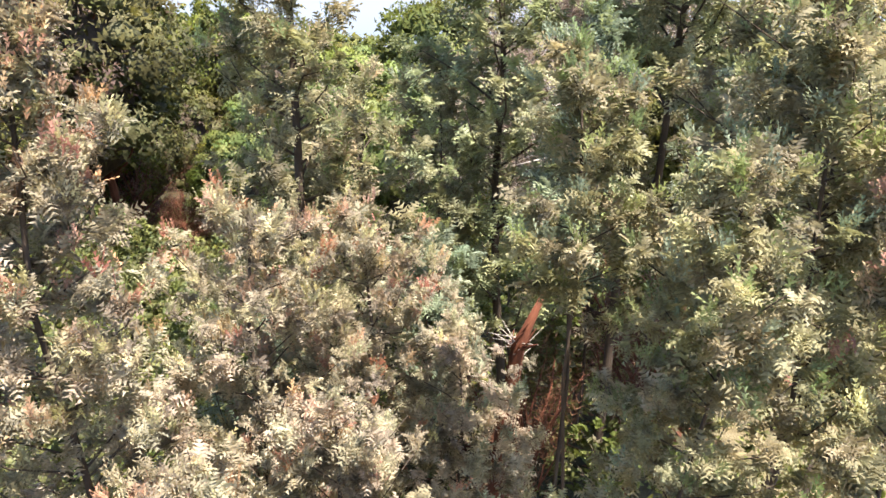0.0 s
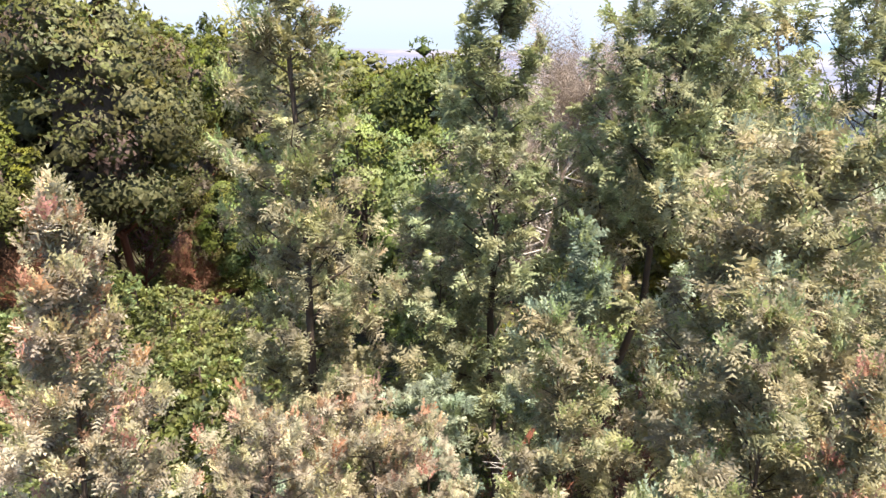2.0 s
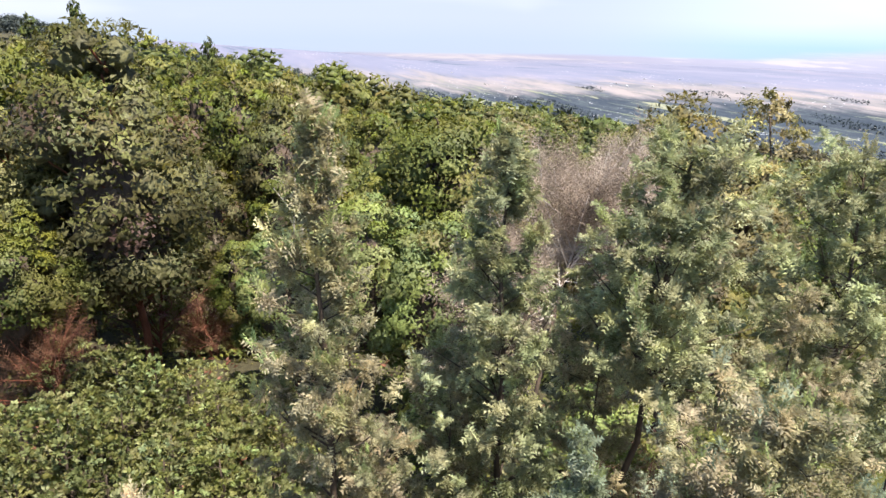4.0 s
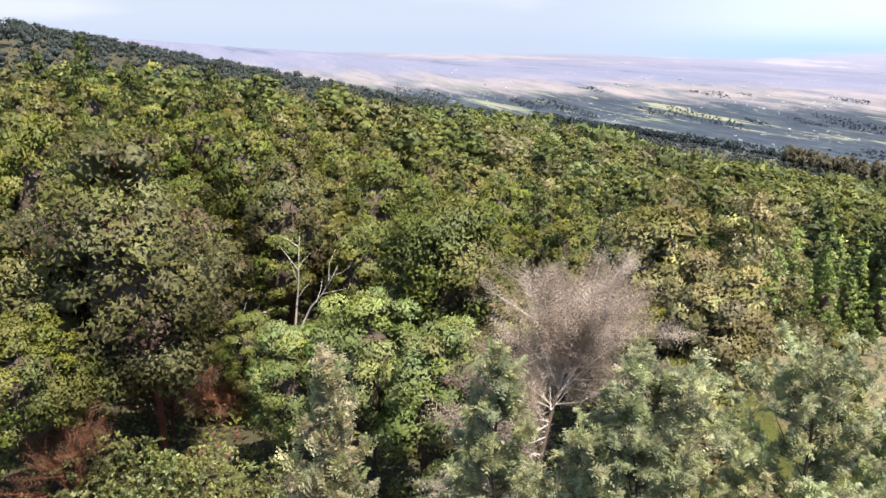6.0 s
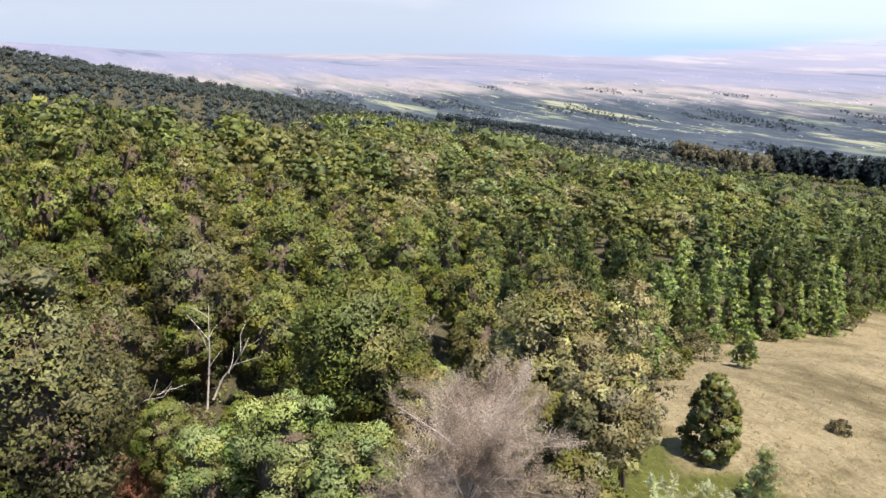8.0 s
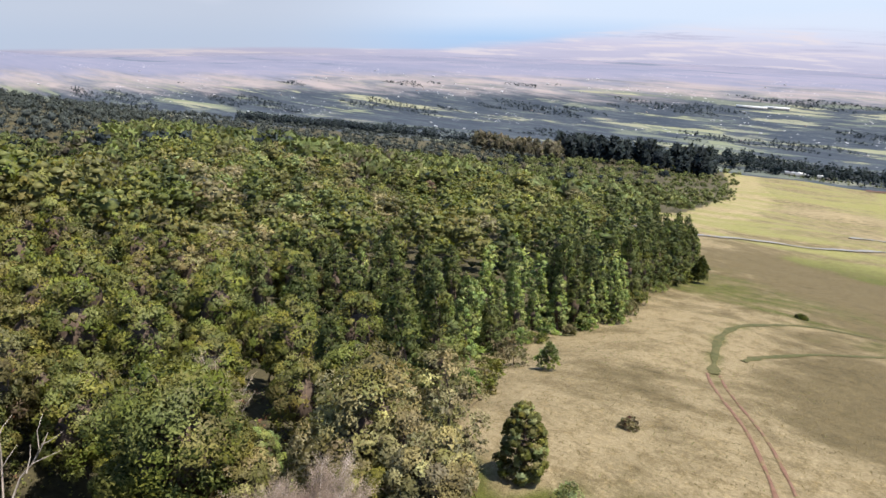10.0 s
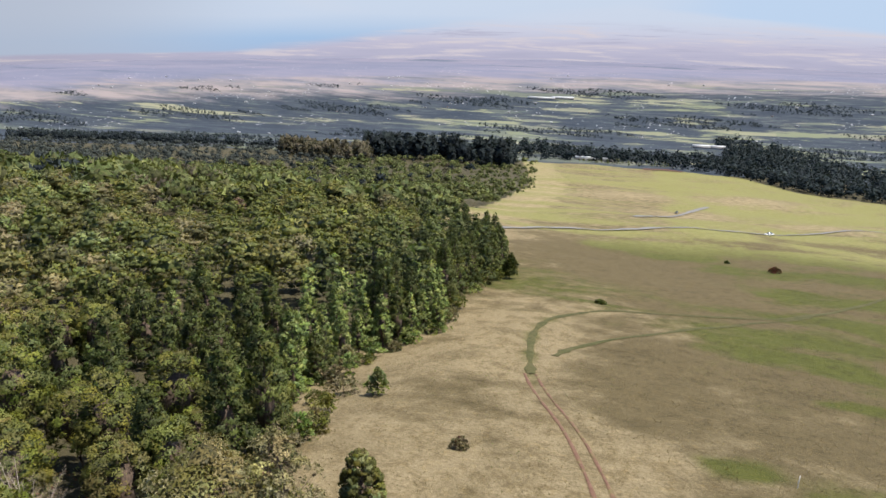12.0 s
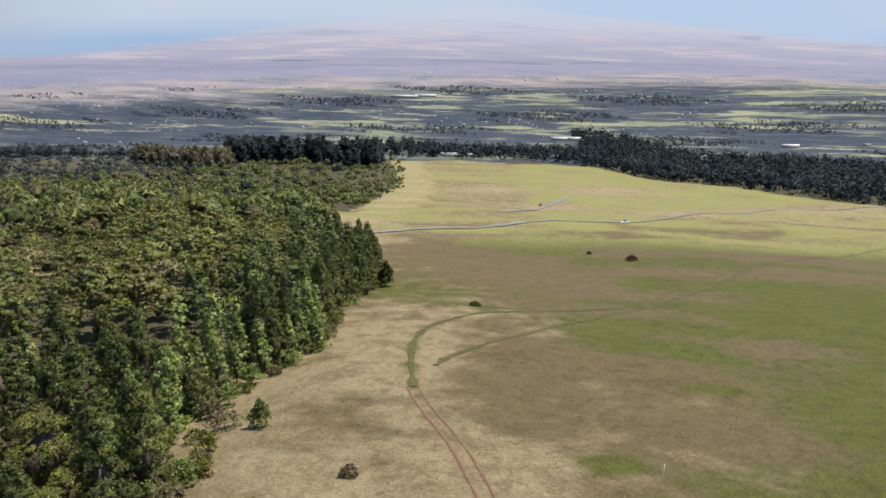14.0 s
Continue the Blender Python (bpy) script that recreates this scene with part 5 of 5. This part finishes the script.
def fallen_branch(seed, a, b, label):
    """A bleached bough from a to b, with side branches."""
    rg = np.random.default_rng(seed)
    a, b = np.array(a, float), np.array(b, float)
    d = b - a
    L = np.linalg.norm(d)
    root = new("fallen_branch")
    root.matrix_world = Matrix.Translation(a)
    pts = np.array([d * t + rg.normal(size=3) * 0.05 * L * math.sin(math.pi * t) for t in (0, 0.25, 0.5, 0.75, 1)])
    child("bough", smooth(mesh_from("bough", [(*tube(pts, [0.075, 0.065, 0.05, 0.035, 0.012], 7), 0)], [BARK_PALE])), root)
    for i in range(5):
        s = d * rg.uniform(0.3, 0.9)
        e = s + unit(d + rg.normal(size=3) * 0.8 * L) * L * rg.uniform(0.2, 0.45)
        child("side_branch", smooth(mesh_from("side_branch", [(*tube([s, (s + e) / 2 + rg.normal(size=3) * 0.08, e], [0.03, 0.02, 0.007], 5), 0)], [BARK_PALE])), root)
    return tagged(root, label, "branch")


fallen_branch(1, (-38.9, 15.4, -3.5), (-39.3, 16.4, 3.4), "upright bleached bough in a gap of the wood")
fallen_branch(2, (-37.3, 15.2, -2.0), (-35.3, 17.0, 2.5), "slanting bleached bough in a gap of the wood")
fallen_branch(3, (-39.0, 10.5, -1.8), (-36.6, 12.5, 0.3), "bleached bough fallen over dry brush")


def shrub(seed, x, y, h, r, mats, label, n=30, size=0.22, name="shrub", shape="dome", leaf=LEAF_KITE, group=""):
    m = tree_mesh(seed, h, 0.12 * h, r, shape, leaf, n, 9, 8, size * 0.80, mats, 0.08, trunk_r=0.04, lump_r=0.38, up=0.4)
    return tree_at(name, m, (x, y, float(land(x, y)) - 0.05), seed, 1, label, "shrub", group)


rs = np.random.default_rng(77)
for i in range(30):
    a = i * 2.4
    q = math.sqrt((i + 0.5) / 30)
    shrub(500 + i, -17.5 + 7.5 * q * math.cos(a), 2.6 + 4.6 * q * math.sin(a), rs.uniform(1.6, 3.0), rs.uniform(1.2, 1.8), [LEAF["shrub"], LEAF["lime"]], "low leafy green shrub in a sunny gap", 24, 0.2, group="shrubs in the gap")
for i, (x, y, h, r) in enumerate([(-9.8, 1.4, 4.2, 1.3), (-11.4, 3.4, 4.4, 1.4), (-10.2, 5.6, 4.8, 1.4), (-9.0, 8.0, 5.0, 1.4), (-4.6, 5.4, 2.6, 1.0), (-11.0, 8.6, 5.0, 1.5), (-8.4, 1.0, 3.4, 1.2), (-7.6, 2.2, 3.0, 1.0), (-12.6, 0.8, 3.4, 1.5), (-3.0, 7.8, 4.6, 1.4), (-6.4, 8.2, 3.0, 1.2), (-8.6, 10.4, 5.2, 1.5), (-10.0, 12.6, 5.6, 1.5)]):
    shrub(540 + i, x, y, h, r, [LEAF["shrub"], LEAF["wattle"]], "green undergrowth bush between the trunks", 26, 0.2)
for i in range(16):
    a, q = i * 2.4, math.sqrt((i + 0.5) / 16)
    sort = rs.choice(["olive", "grey", "brown", "shrub"])
    shrub(700 + i, -35.0 + 5.5 * q * math.cos(a), 10.6 + 4.0 * q * math.sin(a), rs.uniform(1.0, 2.6), rs.uniform(1.2, 1.9), [LEAF[sort]], {"olive": "olive", "grey": "grey", "brown": "brown withered", "shrub": "green"}[sort] + " bush in the gap with fallen boughs", 20, 0.26, group="bushes in the gap")
edge_rng = np.random.default_rng(15)
for i in range(46):
    y = 26 + 190 * (i + edge_rng.random()) / 46
    x = float(wood_edge(y)) - edge_rng.uniform(-0.8, 2.0)
    if math.hypot(x + 15.8, y - 37.6) > 4:
        sort = edge_rng.choice(["olive", "pine", "green", "grey"])
        shrub(600 + i, x, y, edge_rng.uniform(0.9, 3.2), edge_rng.uniform(0.8, 1.8), [LEAF[sort]], "low " + {"olive": "olive", "pine": "blue-green", "green": "green", "grey": "grey"}[sort] + " bush at the edge of the pasture", 12, 0.42, group="bushes along the wood")
tree_at("conifer_bush", canopy_mesh(560, 6.0, 0.15, 1.75, "column", PLATE, 220, 48, 0.19, [LEAF["olive"], LEAF["lime"]], BARK, 0.17, 0.2), (-15.8, 37.6, float(land(-15.8, 37.6)) - 0.1), 0, 1, "dense dark olive conical bush on the pasture", "shrub")
shrub(561, -26.6, 67.8, 3.6, 1.5, [LEAF["fresh"]], "small light-green pine sapling in straw grass", 22, 0.4, "pine_sapling", "cone", NEEDLES)
shrub(562, -11.5, 35.3, 2.2, 0.9, [LEAF["lime"], LEAF["green"]], "yellow-green sapling standing in the grass", 18, 0.22, "sapling")
shrub(563, -12.9, 53.2, 0.9, 0.75, [LEAF["grey"], LEAF["red"]], "brown dry bush in straw grass", 14, 0.25)
shrub(564, 44.8, 241, 1.5, 1.4, [LEAF["red"], LEAF["dark"]], "dark brown bush on the open pasture", 14, 0.7)
shrub(565, 32, 259.5, 0.9, 0.7, [LEAF["dark"]], "small dark bush on the pasture", 10, 0.5)
shrub(566, -6, 147.4, 0.7, 1.0, [LEAF["dark"]], "low dark bush on the pasture", 10, 0.5)
shrub(567, -29.9, 167.5, 7.0, 2.4, [LEAF["dark"]], "lone dark pine at the wood's tip", 40, 0.7, "pine_tree", "cone", NEEDLES)
m = tree_mesh(580, 13.4, 6.6, 1.8, "round", LEAF_KITE, 44, 14, 9, 0.16, [LEAF["grey"], LEAF["soft"]], 0.5, bark=BARK, lump_r=0.30, trunk_r=0.10, faced=True)
tree_at("gum_tree", m, (-13.9, 24.4, float(land(-13.9, 24.4)) - 0.1), 0, 1.0, "tall thin grey gum tree with open crown")
for i, (x, y, top, low, r, a) in enumerate([(-12.7, 20.7, 8.4, 3.4, 1.75, "soft"), (-15.2, 23.0, 8.2, 3.0, 1.8, "soft"), (-13.4, 22.6, 6.4, 2.8, 1.5, "olive"), (-15.6, 27.2, 3.6, 0.2, 1.5, "soft"), (-14.6, 20.2, 6.6, 2.2, 1.7, "olive"), (-11.4, 17.6, 6.4, 2.0, 1.5, "olive")]):
    z = float(land(x, y)) - 0.1
    m = canopy_mesh(583 + i, top - z, low - z, r, "dome", PLATE, 74, 150, 0.15, [LEAF[a], LEAF["grey"]], BARK, 0.30, 0.3)
    tree_at("forest_tree", m, (x, y, z), i, 1.0, ("soft grey-olive" if a == "soft" else "olive-green") + " tree with a raised crown at the wood's edge", "tree", "trees of the wood")


def undergrowth():
    """Low leafy growth between the trunks."""
    rg = np.random.default_rng(88)
    pos, dr, sz = [], [], []
    while len(pos) < 1100:
        a, r = np.radians(rg.uniform(5, 98)), rg.uniform(5, 60)
        x, y = -math.sin(a) * r, math.cos(a) * r
        if x < wood_edge(y) + 1:
            pos.append((x, y, rg.uniform(0.3, 0.9)))
    ps, ds, ss = [], [], []
    for x, y, h in pos:
        n = 34
        d = unit(rg.normal(size=(n, 3)) * (1, 1, 0.6) + (0, 0, 0.35))
        ps.append(np.array((x, y, float(land(x, y)))) + d * h * (1.1, 1.1, 0.8))
        ds.append(d)
        ss.append(np.full(n, 0.24) * rg.uniform(0.6, 1.3, n))
    v, f = scatter(LEAF_KITE, np.concatenate(ps), np.concatenate(ds), np.concatenate(ss), rg)
    pick = np.repeat(rg.choice(3, len(pos), p=(0.6, 0.25, 0.15)), 34 * 2)
    return tagged(new("undergrowth", mesh_from("undergrowth", [(v, f, pick)], [LEAF["shrub"], LEAF["olive"], LEAF["red"]])), "mixed green undergrowth with dry red patches", "undergrowth", kind="stuff")


undergrowth()


# ---- grass ----
def grass():
    k = leaf_material("straw_grass", (0.105, 0.085, 0.045), (0.165, 0.130, 0.075), (0.235, 0.195, 0.12), 0.3, 0.8, 0.12)
    g = leaf_material("green_grass", (0.055, 0.068, 0.022), (0.095, 0.110, 0.036), (0.145, 0.155, 0.060), 0.3, 0.8, 0.12)
    rg = np.random.default_rng(99)
    n = 34000
    a = np.radians(rg.uniform(-38, 42, n))
    r = 28 + 120 * rg.random(n) ** 1.3
    x, y = -np.sin(a) * r, np.cos(a) * r
    ok = x > wood_edge(y) - 0.5
    for (x0, y0), (x1, y1) in zip(RUT, RUT[1:]):
        t = np.clip(((x - x0) * (x1 - x0) + (y - y0) * (y1 - y0)) / ((x1 - x0) ** 2 + (y1 - y0) ** 2), 0, 1)
        ok &= np.hypot(x - x0 - t * (x1 - x0), y - y0 - t * (y1 - y0)) > 1.5
    x, y = x[ok], y[ok]
    blade = (np.array([(-0.10, 0, 0), (0.10, 0, 0), (0.25, 1, 0.2), (-0.16, 0, 0.05), (0.0, 0, 0.12), (-0.35, 0.8, 0.1)]), np.array([(0, 1, 2), (3, 4, 5)]))
    pos = np.stack([x, y, land(x, y) - 0.03], 1)
    v, f = scatter(blade, pos, unit(rg.normal(size=pos.shape) * 0.45 + (0, 0, 1)), rg.uniform(0.10, 0.30, len(pos)), rg, 2.0)
    gr = np.sin(x / 9 + y / 23) + np.sin(y / 12 - x / 31) + 0.03 * x + rg.normal(size=len(x)) * 0.8 > 0.9
    return tagged(new("grass", mesh_from("grass", [(v, f, np.repeat(gr.astype(int), 2))], [k, g])), "dry straw-coloured pasture grass with green patches", "grass", kind="stuff")


grass()
ribbon("dirt_patch", [(104, 268), (109, 270), (114, 271), (121, 272)], 3.5, 0.2, red_dirt, "bare patch of red dirt", "dirt patch")
ribbon("ploughed_field", [(-5, 1322), (30, 1326), (62, 1312)], 16, 1.2, red_dirt, "ploughed red-brown field by the farm", "field")


# ---- houses, cars and small things ----
def plain_paint(name, col, rough=0.6):
    k = Nodes(name)
    n = k.noise(0.8, 4.0)
    return k.color(k.mix(k.span(n, 0.3, 0.7), tuple(c * 0.85 for c in col), col), rough)


WALL = plain_paint("pale_wall", (0.33, 0.315, 0.30))
ROOFS = [plain_paint("white_roof", (0.55, 0.55, 0.56)), plain_paint("grey_roof", (0.28, 0.28, 0.29)), plain_paint("rust_roof", (0.20, 0.12, 0.09))]
GLASS = plain_paint("window_glass", (0.05, 0.06, 0.07), 0.15)


def box(x0, y0, z0, x1, y1, z1):
    v = [(x, y, z) for z in (z0, z1) for x, y in ((x0, y0), (x1, y0), (x1, y1), (x0, y1))]
    f = [(0, 2, 1), (0, 3, 2), (4, 5, 6), (4, 6, 7), (0, 1, 5), (0, 5, 4), (1, 2, 6), (1, 6, 5), (2, 3, 7), (2, 7, 6), (3, 0, 4), (3, 4, 7)]
    return v, f


def gable(w, d, z, h, o):
    x, y = w / 2 + o, d / 2 + o
    v = [(-x, -y, z), (x, -y, z), (x, y, z), (-x, y, z), (-x, 0, z + h), (x, 0, z + h)]
    return v, [(0, 1, 5), (0, 5, 4), (2, 3, 4), (2, 4, 5), (0, 4, 3), (1, 2, 5), (0, 3, 2), (0, 2, 1)]


def house(name, w, d, h, roof, label, category="house"):
    root = new(name)
    child("wall", mesh_from("wall", [(*box(-w / 2, -d / 2, -2, w / 2, d / 2, h), 0)], [WALL]), root)
    child("roof", mesh_from("roof", [(*gable(w, d, h + 0.02, d * 0.22, 0.6), 0)], [ROOFS[roof]]), root)
    for i in range(max(2, int(w / 5))):
        x = -w / 2 + (i + 0.5) * w / max(2, int(w / 5))
        child("window", mesh_from("window", [(*box(x - 0.8, -d / 2 - 0.06, 0.9, x + 0.8, -d / 2 + 0.02, 2.2), 0)], [GLASS]), root)
    return tagged(root, label, category, "houses on the lower slope")


protos = [house("house", 16, 10, 3.4, 0, "white-roofed house among distant trees"), house("house", 20, 12, 3.6, 1, "grey-roofed house among distant trees"), house("house", 14, 10, 3.4, 2, "rust-roofed house among distant trees")]
rh = np.random.default_rng(64)
places = []
while len(places) < 120:
    a, r = math.radians(rh.uniform(-32, 66)), rh.uniform(1620, 2950)
    x, y = -math.sin(a) * r, math.cos(a) * r
    if min([math.hypot(x - p, y - q) for p, q in places] + [999]) > 35:
        places.append((x, y))
for i, (x, y) in enumerate(places):
    m = pose(x, y, float(land(x, y)) + 0.4, 0, 0, rh.uniform(-30, 30)) @ Matrix.Scale(rh.uniform(0.5, 0.8), 4)
    if i < 3:
        protos[i].matrix_world = m
    else:
        copy_thing(protos[rh.choice(3, p=(0.5, 0.3, 0.2))], m)
for x, y, w in [(-117, 1425, 44), (-75, 1432, 26), (122, 1800, 40), (160, 1806, 34), (680, 1793, 40), (-360, 2400, 90), (-290, 2420, 70)]:
    b = house("farm_shed", w, 12, 4.0, 0, "long low white-roofed farm shed", "shed")
    b.matrix_world = pose(x, y, float(land(x, y)) + 1.5, 0, 0, 4)


def car(x, y, turn, paint, label):
    root = new("car")
    root.matrix_world = pose(x, y, float(land(x, y)) + 0.55, 0, 0, turn)
    v = [(sx * w, sy, z) for z, w, f, b in ((0.35, 0.9, -2.2, 2.2), (0.95, 0.92, -2.25, 2.25), (1.05, 0.85, -2.1, 2.1)) for sx, sy in ((-1, f), (1, f), (1, b), (-1, b))]
    f = [(0, 2, 1), (0, 3, 2), (8, 9, 10), (8, 10, 11)]
    for o in (0, 4):
        for i in range(4):
            p, q = o + i, o + (i + 1) % 4
            f += [(p, q, q + 4), (p, q + 4, p + 4)]
    child("body", mesh_from("body", [(v, f, 0)], [paint]), root)
    vc = [(sx * w, sy, z) for z, w, a, b in ((1.04, 0.82, -1.3, 1.5), (1.6, 0.68, -0.8, 1.1)) for sx, sy in ((-1, a), (1, a), (1, b), (-1, b))]
    fc = [(4, 5, 6), (4, 6, 7)] + [t for i in range(4) for t in ((i, (i + 1) % 4, (i + 1) % 4 + 4), (i, (i + 1) % 4 + 4, i + 4))]
    child("cabin", mesh_from("cabin", [(vc, fc, 0)], [GLASS]), root, "dark glass cabin")
    for sx in (-0.8, 0.8):
        for sy in (-1.4, 1.4):
            wheel = child("wheel", mesh_from("wheel", [(*tube([(sx - 0.12, sy, 0.33), (sx + 0.12, sy, 0.33)], [0.33, 0.33], 12), 0)], [TYRE]), root)
            side = 0.13 if sx > 0 else -0.13
            child("rim", mesh_from("rim", [(*tube([(sx + side * 0.5, sy, 0.33), (sx + side, sy, 0.33)], [0.2, 0.2], 10), 0)], [ROOFS[1]]), wheel, "grey metal rim")
    return tagged(root, label, "car")


TYRE = plain_paint("tyre_rubber", (0.02, 0.02, 0.02), 0.9)
car(27.5, 580, -15, plain_paint("dark_paint", (0.015, 0.016, 0.018), 0.3), "dark car parked on the side road")
car(67, 394, -60, plain_paint("white_paint", (0.7, 0.7, 0.7), 0.3), "white car on the narrow grey road")
stake = new("marker_stake")
stake.matrix_world = Matrix.Translation((16, 57.4, float(land(16, 57.4))))
child("post", mesh_from("post", [(*tube([(0, 0, -0.3), (0, 0, 0.6), (0.02, 0, 1.3)], [0.04, 0.04, 0.035], 8), 0)], [plain_paint("post_paint", (0.6, 0.58, 0.55))]), stake)
tagged(stake, "thin white marker stake in the grass", "stake")
